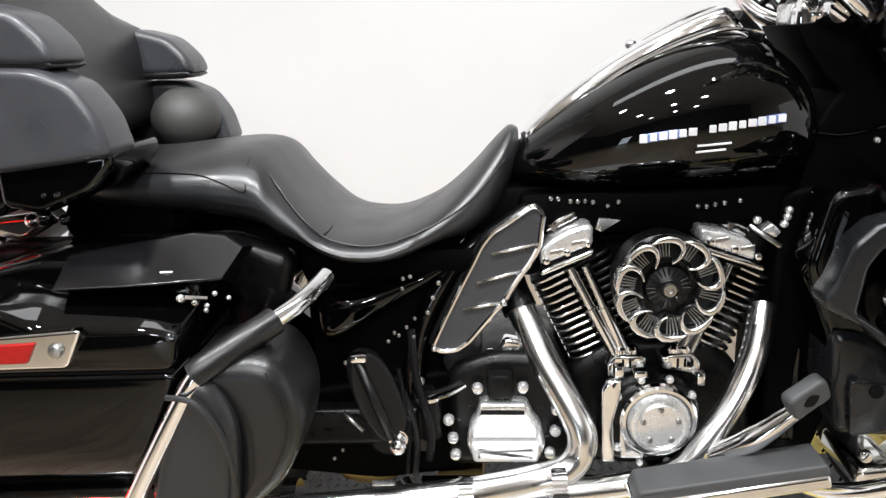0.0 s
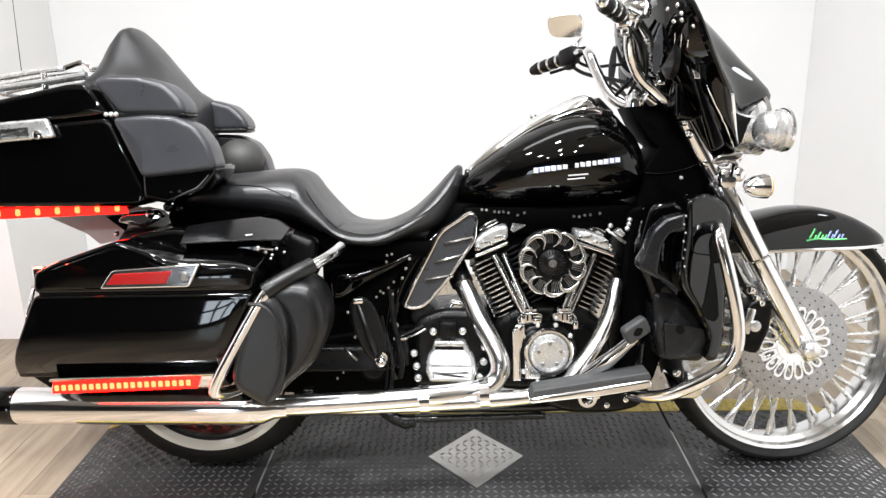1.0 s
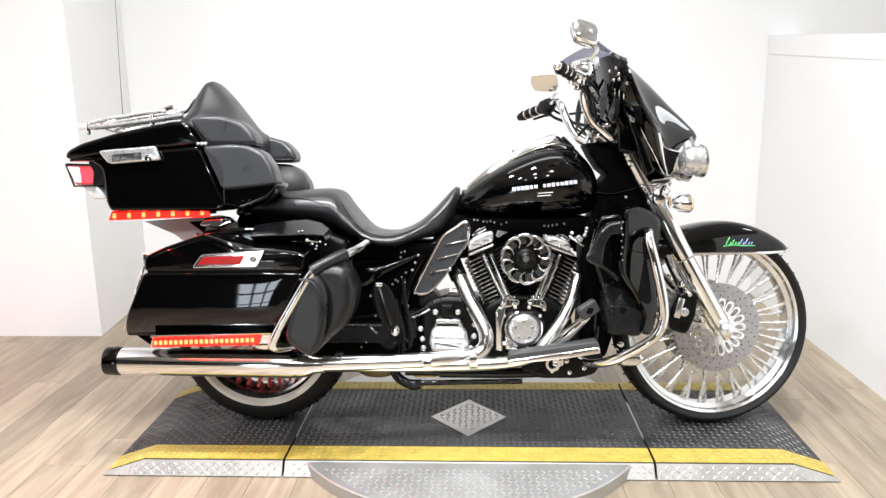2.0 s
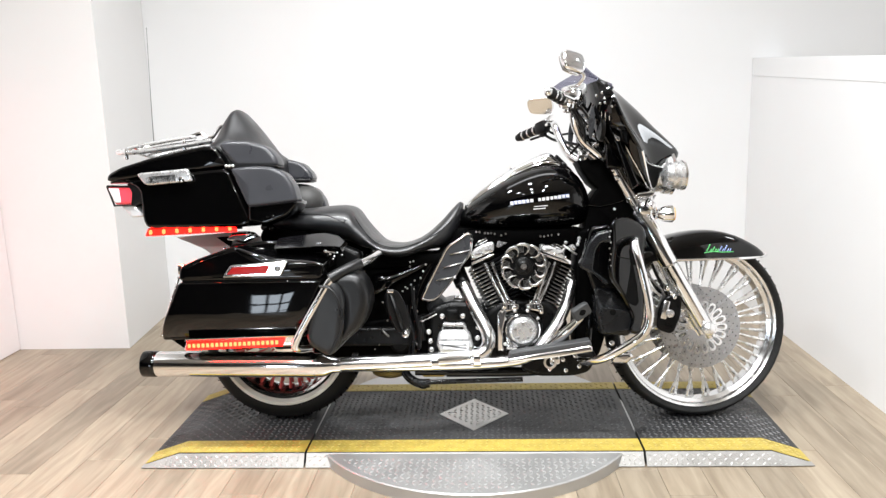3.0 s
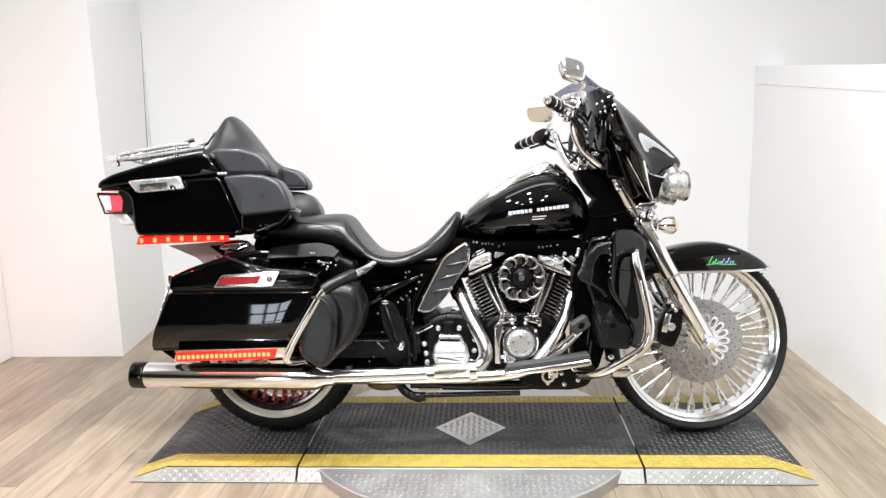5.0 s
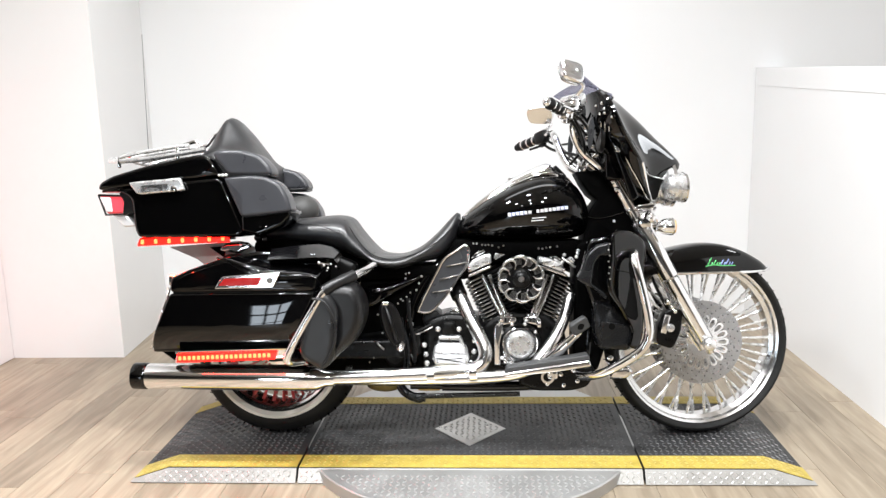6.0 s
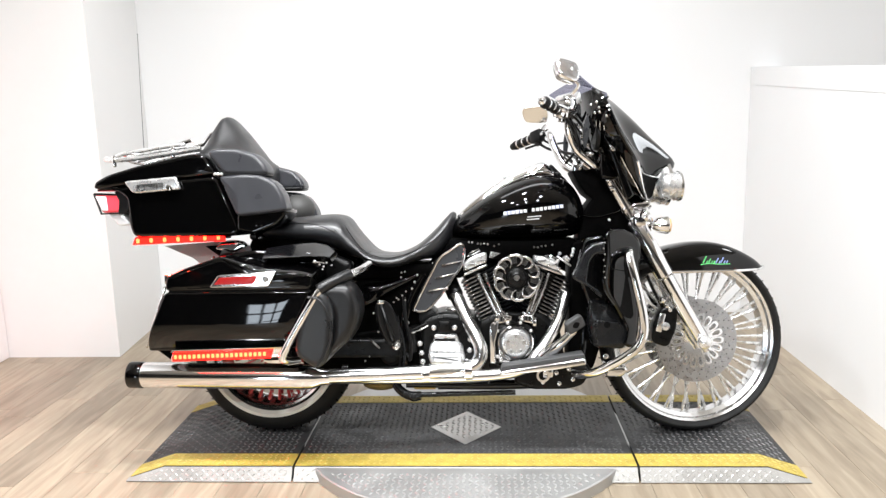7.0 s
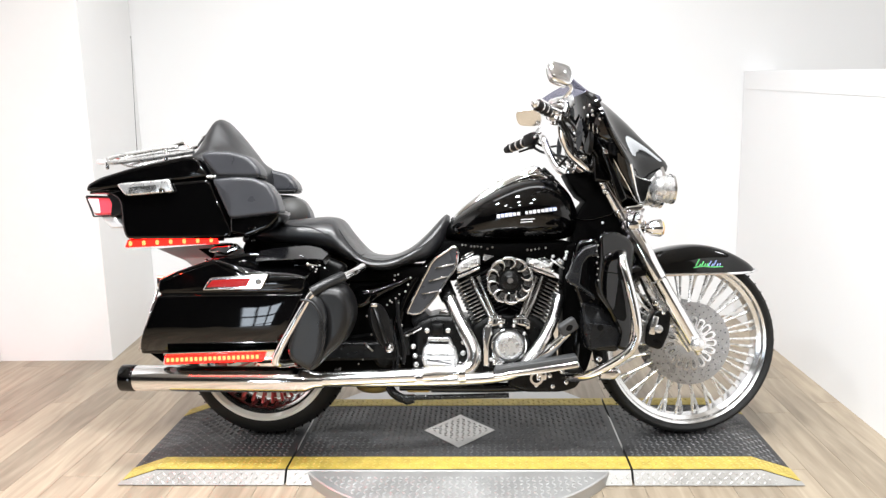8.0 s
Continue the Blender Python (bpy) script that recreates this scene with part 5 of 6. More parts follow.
part("head_bracket", slab(rounded([(0.368, 0.66), (0.385, 0.672), (0.402, 0.656), (0.392, 0.645)], 0.004), -0.06, -0.1, 0.004), ALLOY, bike)
part("ignition_lead", tube([(0.352, -0.09, 0.668), (0.372, -0.1, 0.652), (0.40, -0.1, 0.632)], 0.004, 8), STEEL, bike)
for x, z in ((-0.01, 0.688), (0.0, 0.70), (0.36, 0.678), (0.408, 0.682), (0.41, 0.693), (0.404, 0.67)):
    part("head_bolt", ball((x, -0.1, z), 0.007, n=10), ALLOY, bike)
for (x0, z0), (x1, z1) in (((0.055, 0.605), (0.131, 0.450)), ((0.081, 0.608), (0.147, 0.450)), ((0.322, 0.603), (0.252, 0.450)), ((0.298, 0.605), (0.236, 0.450))):
    a, b = Vector((x0, -0.095, z0)), Vector((x1, -0.112, z1))
    part("pushrod_tube", tube([a, a + (b - a) * 0.45, a + (b - a) * 0.46, b], [0.0085, 0.0085, 0.011, 0.011], 12, smooth=False), CHROME, bike)
for cx, tilt in ((0.146, 0.006), (0.238, -0.006)):
    blk = part("lifter_block", slab(rounded([(cx - 0.032, 0.422 - tilt), (cx + 0.032, 0.422 + tilt), (cx + 0.034, 0.444 + tilt), (cx + 0.02, 0.456), (cx - 0.02, 0.456), (cx - 0.034, 0.444 - tilt)], 0.005), -0.08, -0.13, 0.005), CHROME, bike, "chrome lifter block")
    for k in (-1, 1):
        part("bolt", bolt((cx + k * 0.022, -0.13, 0.432 + k * tilt), 0.006, 0.007), ALLOY, blk)
        part("rod_seat", lathe([(0.014, 0.0), (0.014, 0.008), (0.010, 0.012)], (0, 0, 0), 14), CHROME, blk).matrix_local = Matrix.Translation((cx + k * 0.009, -0.112, 0.455)) @ pose(0, 0, 0, 90, 0, 0)
        part("block_slot", box((cx + k * 0.006, -0.1305, 0.441), (0.004, 0.002, 0.016), 0.0006, 1), SEAM, blk)


def air_cleaner(c):
    back = part("air_cleaner", lathe([(0.0, 0.0), (0.066, 0.0), (0.081, 0.012), (0.083, 0.03), (0.079, 0.06), (0.0, 0.06)], (c[0], c[1], c[2]), 48), ENGINE, bike, "round turbine-style air cleaner with chrome blades")
    R = 0.087
    ring = [(0.92, -5), (0.985, 5), (1.0, 15), (0.985, 25), (0.91, 34), (0.77, 38.5), (0.63, 37), (0.53, 31), (0.47, 20), (0.51, 20), (0.57, 27.5), (0.65, 31), (0.75, 31.5), (0.83, 27.5), (0.87, 21), (0.88, 13), (0.89, 4), (0.90, -4)]
    blade = [(R * r * math.cos(radians(-a)), R * r * math.sin(radians(-a))) for r, a in ring]
    bl = finish("blade", slab(rounded(blade, 0.003, 2), 0.0, -0.024, 0.0032, 3), SATIN)
    cup = [(R * r * math.cos(radians(-a)), R * r * math.sin(radians(-a))) for r, a in ((0.9, -3), (0.9, 14), (0.84, 28), (0.72, 33), (0.58, 28), (0.5, 18), (0.56, 2), (0.7, -6))]
    cup_mesh = finish("cup", slab(rounded(cup, 0.006, 3), 0.0, -0.006, 0.002, 1), ENGINE)
    fin = finish("vane", box((0.066, -0.007, 0), (0.03, 0.008, 0.0014), 0.0004, 1), STEEL)
    hole = finish("cup_hole", lathe([(0.0, -0.0085), (0.010, -0.0085), (0.011, -0.006), (0.011, 0.0)], (R * 0.69 * math.cos(radians(-24)), 0, R * 0.69 * math.sin(radians(-24))), 16), SEAM)
    for k in range(10):
        o = new("blade", bl)
        o.parent = back
        o.matrix_local = Matrix.Translation((c[0], c[1] - 0.004, c[2])) @ pose(0, 0, 0, 0, 36 * k, 0)
        for name, mesh in (("cup", cup_mesh), ("cup_hole", hole)):
            q = new(name, mesh)
            q.parent = back
            q.matrix_local = Matrix.Translation((c[0], c[1] - 0.002, c[2])) @ pose(0, 0, 0, 0, 36 * k, 0)
        for j in range(5):
            v = new("vane", fin)
            v.parent = back
            v.matrix_local = Matrix.Translation((c[0], c[1] - 0.002, c[2])) @ pose(0, 0, 0, 0, 36 * k + 1 + 4.2 * j, 0)
    hub = part("hub_cap", lathe([(0.0, -0.022), (0.014, -0.021), (0.02, -0.016), (0.034, -0.012), (0.038, 0.0)], c, 32), ENGINE, back, "black centre hub")
    ray = finish("hub_rib", box((0.026, -0.014, 0), (0.016, 0.004, 0.0022), 0.0006, 1), ENGINE)
    for k in range(24):
        o = new("hub_rib", ray)
        o.parent = hub
        o.matrix_local = Matrix.Translation(c) @ pose(0, 0, 0, 0, 15 * k, 0)
    part("bolt", lathe([(0.0, -0.004), (0.005, -0.004), (0.005, -0.008), (0.010, -0.008), (0.011, 0.0)], (c[0], c[1] - 0.02, c[2]), 16), STEEL, hub)


air_cleaner((0.196, -0.185, 0.5985))
part("intake", rod((0.204, 0.0, 0.594), (0.204, -0.15, 0.594), 0.05, 20), ENGINE, bike)

# filler blocks behind the engine; their near-black paints in the shade there
part("front_frame_filler", slab(rounded([(0.39, 0.24), (0.40, 0.72), (0.50, 0.74), (0.53, 0.40), (0.48, 0.24)], 0.02), 0.08, -0.09, 0.01), DEEP, bike, "black filler block in the front frame")
part("engine_filler", box((0.2, 0.03, 0.5), (0.26, 0.1, 0.3), 0.02), DEEP, bike)
part("belt_side_filler", slab(rounded([(-0.62, 0.24), (-0.60, 0.36), (-0.15, 0.42), (-0.12, 0.22), (-0.30, 0.20)], 0.02), 0.04, -0.09, 0.01), DEEP, bike)

# gearbox side
part("gearbox", slab(rounded([(-0.17, 0.25), (-0.16, 0.44), (-0.08, 0.47), (0.03, 0.46), (0.06, 0.40), (0.06, 0.25)], 0.03), 0.08, -0.135, 0.02), ENGINE, bike, "black gearbox housing")
tc = part("clutch_cover", slab(rounded([(-0.107, 0.39), (-0.026, 0.388), (-0.016, 0.362), (-0.004, 0.346), (0.006, 0.304), (-0.006, 0.272), (-0.122, 0.274), (-0.132, 0.307), (-0.125, 0.346), (-0.112, 0.364)], 0.008), -0.12, -0.158, 0.010), ALLOY, bike, "polished stepped clutch release cover")
part("cover_step", slab(rounded([(-0.106, 0.390), (-0.029, 0.388), (-0.027, 0.376), (-0.108, 0.378)], 0.004), -0.15, -0.168, 0.004), ALLOY, tc)
part("cover_slot", slab([(-0.104, 0.374), (-0.031, 0.372), (-0.030, 0.364), (-0.106, 0.366)], -0.15, -0.161, 0.001, 1), ENGINE, tc)
part("cover_step", slab(rounded([(-0.111, 0.361), (-0.024, 0.359), (-0.010, 0.344), (-0.009, 0.327), (-0.122, 0.329), (-0.122, 0.346)], 0.005), -0.15, -0.176, 0.007), COVER, tc)
part("cover_step", slab(rounded([(-0.124, 0.322), (-0.006, 0.320), (-0.009, 0.283), (-0.121, 0.285)], 0.007), -0.15, -0.183, 0.010), COVER, tc)
part("cover_top", box((-0.07, -0.145, 0.418), (0.046, 0.04, 0.046), 0.008), ENGINE, tc)
for x, z in ((-0.109, 0.413), (-0.032, 0.413), (-0.161, 0.355), (-0.155, 0.32), (-0.152, 0.288), (0.025, 0.37), (0.022, 0.33), (0.012, 0.288)):
    part("bolt", bolt((x, -0.15, z), 0.010, 0.012), ALLOY, tc)
part("starter", moved(lathe([(0.0, -0.05), (0.02, -0.05), (0.034, -0.045), (0.038, -0.03), (0.038, 0.05)], (0, 0, 0), 28), Matrix.Translation((-0.134, -0.06, 0.445))), PLASTIC, bike, "black starter motor")
part("oil_filler", join(rod((-0.195, -0.15, 0.325), (-0.195, -0.15, 0.40), 0.022, 16), rod((-0.195, -0.15, 0.40), (-0.195, -0.15, 0.415), 0.012, 12)), ENGINE, bike)
part("filler_ring", tube([(-0.195, -0.15, 0.396), (-0.195, -0.15, 0.402)], 0.024, 16), CHROME, bike)
part("breather_pipe", tube([(-0.195, -0.16, 0.405), (-0.16, -0.165, 0.42), (-0.135, -0.165, 0.432)], 0.004, 8), PLASTIC, bike)
part("vent_hose", tube([(-0.215, -0.17, 0.53), (-0.21, -0.18, 0.45), (-0.19, -0.19, 0.36), (-0.195, -0.19, 0.30)], 0.007, 8), PLASTIC, bike)
part("coil_cover", join(slab(rounded([(-0.075, 0.455), (-0.06, 0.485), (-0.03, 0.478), (-0.028, 0.455)], 0.006), -0.08, -0.11, 0.006), ball((-0.085, -0.11, 0.455), 0.012)), CHROME, bike)
part("oil_pan", slab(rounded([(0.18, 0.20), (0.20, 0.25), (0.45, 0.275), (0.47, 0.25), (0.44, 0.19), (0.38, 0.175), (0.25, 0.175)], 0.02), 0.1, -0.13, 0.015), ENGINE, bike, "black oil pan")
for x, z in ((0.29, 0.205), (0.35, 0.20), (0.40, 0.215), (0.43, 0.225), (0.34, 0.24), (0.385, 0.255)):
    part("bolt", bolt((x, -0.13, z), 0.009, 0.009), SATIN, bike)
part("lower_frame_rail", rod((-0.22, -0.1, 0.195), (0.3, -0.1, 0.19), 0.016, 12), PAINT, bike)
part("stand_bracket", join(box((-0.15, -0.05, 0.185), (0.09, 0.1, 0.03), 0.01), ball((-0.33, 0.0, 0.175), 0.045, 1.6, 1, 0.6)), BRASS, bike, "dull yellow exhaust joint")
part("side_stand", join(tube([(-0.262, -0.07, 0.185), (-0.245, -0.085, 0.166), (-0.21, -0.095, 0.148), (-0.165, -0.1, 0.148)], 0.017, 12), rod((-0.17, -0.1, 0.152), (0.19, -0.1, 0.16), 0.0095, 12), ball((-0.19, -0.1, 0.142), 0.02, 1.2, 0.8, 0.8)), SMOOTHP, bike, "black side stand folded under the frame")

# heat deflector by the rear cylinder
leaf = [(-0.185, 0.479), (-0.158, 0.534), (-0.132, 0.584), (-0.106, 0.632), (-0.094, 0.656), (-0.076, 0.678), (-0.048, 0.695), (-0.006, 0.723), (0.01, 0.71), (0.006, 0.687), (0.002, 0.653), (-0.012, 0.627), (-0.032, 0.60), (-0.061, 0.556), (-0.091, 0.521), (-0.121, 0.486), (-0.143, 0.471), (-0.171, 0.469)]
shield = part("heat_deflector", slab(rounded(leaf, 0.008, 2), -0.1, -0.122, 0.004), DEFLECT, bike, "dark grey heat deflector with a chrome rim")
rim_pts = [(x, -0.123, z) for x, z in rounded(leaf, 0.008, 2)]
part("rim", tube(rim_pts + rim_pts[:1], 0.0048, 8, smooth=False), CHROME, shield)
for a, b in (((-0.077, 0.642), (-0.002, 0.657)), ((-0.103, 0.593), (-0.029, 0.611)), ((-0.128, 0.546), (-0.063, 0.557))):
    part("slot_bar", rod((a[0], -0.125, a[1]), (b[0], -0.125, b[1]), 0.003, 8), CHROME, shield)
part("rim_clip", ball((-0.06, -0.127, 0.557), 0.007), CHROME, shield)
part("rim_clip", ball((-0.182, -0.126, 0.476), 0.006), CHROME, shield)
part("deflector_back", slab(rounded([(x - 0.012, z - 0.004) for x, z in leaf], 0.008, 2), -0.07, -0.098, 0.006), PLASTIC, shield, "black backing plate")

# small fittings on the frame beside the gearbox
for x, z in ((-0.222, 0.62), (-0.21, 0.623), (-0.224, 0.603), (-0.242, 0.527), (-0.235, 0.522), (-0.221, 0.536), (-0.211, 0.519), (-0.253, 0.512), (-0.207, 0.551), (-0.362, 0.296), (-0.346, 0.312)):
    part("bolt", ball((x, -0.175, z), 0.0036, n=8), STEEL, bike)
part("fitting_clip", rod((-0.215, -0.165, 0.474), (-0.218, -0.165, 0.445), 0.003, 8), ALLOY, bike)
part("fitting_ring", ball((-0.205, -0.165, 0.434), 0.008), STEEL, bike)
part("hose_bracket", tube([(-0.175, -0.165, 0.402), (-0.153, -0.168, 0.411), (-0.128, -0.165, 0.424)], 0.003, 8), STEEL, bike)
part("hose", tube([(-0.235, -0.17, 0.42), (-0.222, -0.178, 0.38), (-0.215, -0.18, 0.33), (-0.222, -0.18, 0.265)], 0.0055, 8), SMOOTHP, bike)
part("hose", tube([(-0.24, -0.17, 0.46), (-0.232, -0.178, 0.40), (-0.228, -0.18, 0.34), (-0.235, -0.18, 0.27)], 0.004, 8), PLASTIC, bike)
part("link_rod", rod((-0.345, -0.15, 0.37), (-0.31, -0.16, 0.34), 0.004, 8), STEEL, bike)
part("heat_clip", box((-0.275, -0.2, 0.262), (0.04, 0.012, 0.005), 0.002), ALLOY, bike)
part("cover_rib", slab(rounded([(0.096, 0.285), (0.096, 0.418), (0.106, 0.436), (0.130, 0.436), (0.126, 0.40), (0.116, 0.36), (0.119, 0.285)], 0.005), -0.17, -0.186, 0.005), CHROME, bike, "chrome cover rib")
part("cover_ring", lathe([(0.064, -0.172), (0.064, -0.184), (0.060, -0.189), (0.055, -0.189), (0.053, -0.184), (0.053, -0.172)], (0.190, 0, 0.360), 48, closed=True), CHROME, bike, "chrome ring round the timer cover")
# bright reflection low on the gear cover, built as a patch
part("cover_patch", slab(rounded([(0.128, 0.288), (0.128, 0.345), (0.142, 0.318), (0.170, 0.298), (0.168, 0.287)], 0.005), -0.165, -0.18, 0.005), PIPE, bike)
for c, size in (((0.124, -0.178, 0.452), (0.016, 0.02, 0.022)), ((0.16, -0.172, 0.444), (0.022, 0.02, 0.014)), ((0.26, -0.165, 0.43), (0.014, 0.02, 0.024))):
    part("cover_clamp", box(c, size, 0.004), CHROME, bike)
part("neck_trim", tube([(0.43, -0.087, 0.822), (0.48, -0.089, 0.811), (0.535, -0.089, 0.818), (0.60, -0.087, 0.84)], 0.003, 8), PAINT, bike)
for x, z in ((0.545, 0.80),):
    part("bolt", bolt((x, -0.085, z), 0.005, 0.006), ALLOY, bike)

# footboard, pedal, passenger peg
board = part("footboard", slab(rounded([(0.123, 0.282), (0.125, 0.298), (0.42, 0.343), (0.425, 0.32), (0.30, 0.30)], 0.008), -0.27, -0.345, 0.006), CHROME, bike, "chrome rider footboard")
part("rubber_pad", slab(rounded([(0.125, 0.296), (0.134, 0.317), (0.415, 0.360), (0.422, 0.342)], 0.005), -0.273, -0.342, 0.004), PADRUB, board, "ribbed grey-black rubber pad")
board.location = (0.006, 0.05, -0.02)
part("board_bracket", join(box((0.30, -0.2, 0.27), (0.04, 0.06, 0.04), 0.008), lathe([(0.016, 0), (0.024, 0.0), (0.024, -0.02), (0.016, -0.02)], (0.28, -0.24, 0.265), 24, closed=True)), CHROME, board)
pedal = part("brake_pedal", tube([(0.29, -0.23, 0.315), (0.34, -0.26, 0.36), (0.39, -0.275, 0.41), (0.41, -0.28, 0.43)], [0.018, 0.02, 0.014, 0.012], 12), CHROME, bike, "chrome brake pedal")
part("pedal_pad", moved(slab(rounded([(-0.034, -0.024), (0.034, -0.024), (0.034, 0.024), (-0.034, 0.024)], 0.012), 0.012, -0.014, 0.006), Matrix.Translation((0.406, -0.29, 0.452)) @ pose(0, 0, 0, 14, -30, 12)), PADRUB, pedal, "grey-black rubber pedal pad")
pedal.location = (-0.012, 0.035, -0.014)
part("pad_recess", moved(slab(curvy([(-0.014, 0.0), (0.0, 0.012), (0.014, 0.0), (0.0, -0.012)]), -0.0135, -0.0148, 0.0004, 1), Matrix.Translation((0.406, -0.29, 0.452)) @ pose(0, 0, 0, 14, -30, 12)), SEAM, pedal)
peg = part("passenger_footboard", moved(slab(curvy([(-0.03, -0.085), (-0.042, 0.0), (-0.03, 0.075), (0.0, 0.095), (0.03, 0.07), (0.04, 0.0), (0.03, -0.08), (0.0, -0.095)]), -0.016, 0.016, 0.008), Matrix.Translation((-0.268, -0.24, 0.45)) @ pose(0, 0, 0, 0, -17, 20) @ Matrix.Diagonal((0.85, 1, 0.85, 1))), PLASTIC, bike, "black folded passenger footboard")
part("peg_rib", rod((-0.29, -0.262, 0.515), (-0.245, -0.268, 0.385), 0.008), PLASTIC, peg)
part("peg_mount", join(rod((-0.24, -0.15, 0.37), (-0.238, -0.245, 0.37), 0.016, 12), ball((-0.238, -0.255, 0.362), 0.014)) , CHROME, peg)
part("peg_clip", box((-0.288, -0.262, 0.523), (0.026, 0.02, 0.014), 0.004), CHROME, peg)
part("swingarm_pivot", lathe([(0.0, -0.03), (0.03, -0.028), (0.042, -0.015), (0.042, 0.02)], (-0.272, -0.11, 0.312), 28), ENGINE, bike)
part("shock", rod((-0.42, -0.17, 0.60), (-0.55, -0.17, 0.33), 0.028, 14), ENGINE, bike)
for x, y, z in ((-0.30, -0.16, 0.44), (-0.315, -0.15, 0.40), (-0.33, -0.16, 0.47), (-0.185, -0.17, 0.56), (-0.175, -0.17, 0.585), (-0.165, -0.17, 0.61)):
    part("bolt", bolt((x, y, z), 0.004, 0.005), STEEL, bike)

# leg fairing and crash bar
for s in (-1, 1):
    lean = Matrix.Identity(4)
    lean[1][0], lean[1][3] = -s * 0.7, s * 0.7 * 0.51
    lf = part("leg_fairing", moved(slab(curvy([(0.499, 0.751), (0.529, 0.77), (0.578, 0.764), (0.622, 0.736), (0.636, 0.699), (0.630, 0.655), (0.628, 0.599), (0.626, 0.507), (0.624, 0.413), (0.603, 0.352), (0.564, 0.365), (0.576, 0.415), (0.552, 0.462), (0.529, 0.502), (0.495, 0.548), (0.485, 0.583), (0.486, 0.626), (0.494, 0.678)], 3), s * 0.19, s * 0.305, 0.014, 4), lean), PAINT, bike, "glossy black lower leg fairing")
    part("leg_deflector", slab(rounded([(0.493, 0.73), (0.448, 0.719), (0.418, 0.69), (0.399, 0.637), (0.384, 0.613), (0.389, 0.597), (0.442, 0.57), (0.479, 0.534), (0.484, 0.548), (0.471, 0.561), (0.431, 0.59), (0.441, 0.657), (0.459, 0.684), (0.494, 0.688)], 0.008), s * 0.26, s * 0.314, 0.007), LEGPANEL, lf, "satin dark grey air deflector")
    part("leg_inner", slab(rounded([(0.41, 0.62), (0.44, 0.74), (0.52, 0.75), (0.53, 0.52), (0.47, 0.36), (0.45, 0.50)], 0.02), s * 0.10, s * 0.19, 0.012), PAINT, lf, "black inner panel")
    part("leg_pocket", slab(rounded([(0.451, 0.52), (0.523, 0.506), (0.558, 0.47), (0.585, 0.428), (0.592, 0.374), (0.574, 0.338), (0.466, 0.345), (0.454, 0.412)], 0.016), s * 0.1, s * 0.215, 0.016, dome=0.01), SMOOTHP, lf, "matt black storage pocket")
    # reflection on the pocket's lower face, built as a satin patch
    part("pocket_sheen", slab(rounded([(0.470, 0.449), (0.572, 0.432), (0.582, 0.366), (0.478, 0.352)], 0.01), s * 0.22, s * 0.231, 0.003), LEGPANEL, lf, "satin patch for the sheen on the pocket")
    part("panel_slit", moved(tube([(x, s * 0.3055, z) for x, z in ((0.509, 0.752), (0.511, 0.70), (0.513, 0.65), (0.518, 0.637), (0.53, 0.631), (0.572, 0.622))], 0.0018, 6), lean), SEAM, lf)
    part("pocket_hole", lathe([(0.0, 0.0), (0.011, 0.0), (0.011, s * 0.003), (0.0, s * 0.003)], (0.511, s * 0.231, 0.43), 16), SEAM, lf)
    # raised near-black patches stand in for the shaded hollow and channel
    part("leg_hollow_shade", moved(slab(rounded([(0.574, 0.618), (0.567, 0.566), (0.555, 0.506), (0.545, 0.490), (0.566, 0.464), (0.590, 0.453), (0.602, 0.466), (0.595, 0.526), (0.581, 0.597)], 0.006), s * 0.29, s * 0.3075, 0.001), lean), SEAM, lf, "dark patch for the hollow's shade beside the guard bar")
    part("bar_channel_shade", moved(slab(rounded([(0.572, 0.60), (0.565, 0.655), (0.582, 0.69), (0.602, 0.69), (0.612, 0.64), (0.606, 0.60)], 0.012), s * 0.29, s * 0.3075, 0.001), lean), SEAM, lf, "dark patch for the channel's shade round the guard bar")
    for k in range(7):
        part("edge_stud", ball((0.492 - 0.004 * (k % 2), s * 0.318, 0.725 - 0.02 * k), 0.0028, n=8), STEEL, lf)
    part("crash_bar", tube([(0.60, s * 0.20, 0.695), (0.582, s * 0.27, 0.688), (0.576, s * 0.305, 0.668), (0.589, s * 0.32, 0.612), (0.607, s * 0.325, 0.536), (0.62, s * 0.325, 0.465), (0.62, s * 0.322, 0.41), (0.602, s * 0.318, 0.366), (0.567, s * 0.31, 0.334), (0.512, s * 0.285, 0.295), (0.46, s * 0.245, 0.262), (0.41, s * 0.18, 0.243), (0.39, s * 0.10, 0.24)], 0.0158, 14), CHROME, bike, "chrome engine guard bar")
part("horn_cover", slab(rounded([(0.51, 0.235), (0.515, 0.275), (0.575, 0.28), (0.595, 0.262), (0.57, 0.235)], 0.012), -0.05, -0.2, 0.012), CHROME, bike)
part("pocket_bolt", bolt((0.505, -0.228, 0.318), 0.011, 0.01), CHROME, bike)

# top case
top_lid = rounded([(-1.312, 0.94), (-1.306, 0.966), (-1.258, 0.99), (-1.15, 1.02), (-0.955, 1.058), (-0.905, 1.058), (-0.862, 0.985), (-1.05, 0.968)], 0.016, 4)
case = part("top_case", slab(rounded([(-1.305, 0.935), (-1.05, 0.967), (-0.862, 0.98), (-0.785, 0.79), (-0.80, 0.765), (-1.17, 0.768), (-1.184, 0.80), (-1.192, 0.91), (-1.235, 0.935)], 0.022, 4), 0.275, -0.28, 0.012, 4), PAINT, bike, "glossy black hard top case")
part("case_lid", slab(top_lid, 0.265, -0.284, 0.012, 5), PAINT, case, "glossy black top case lid")
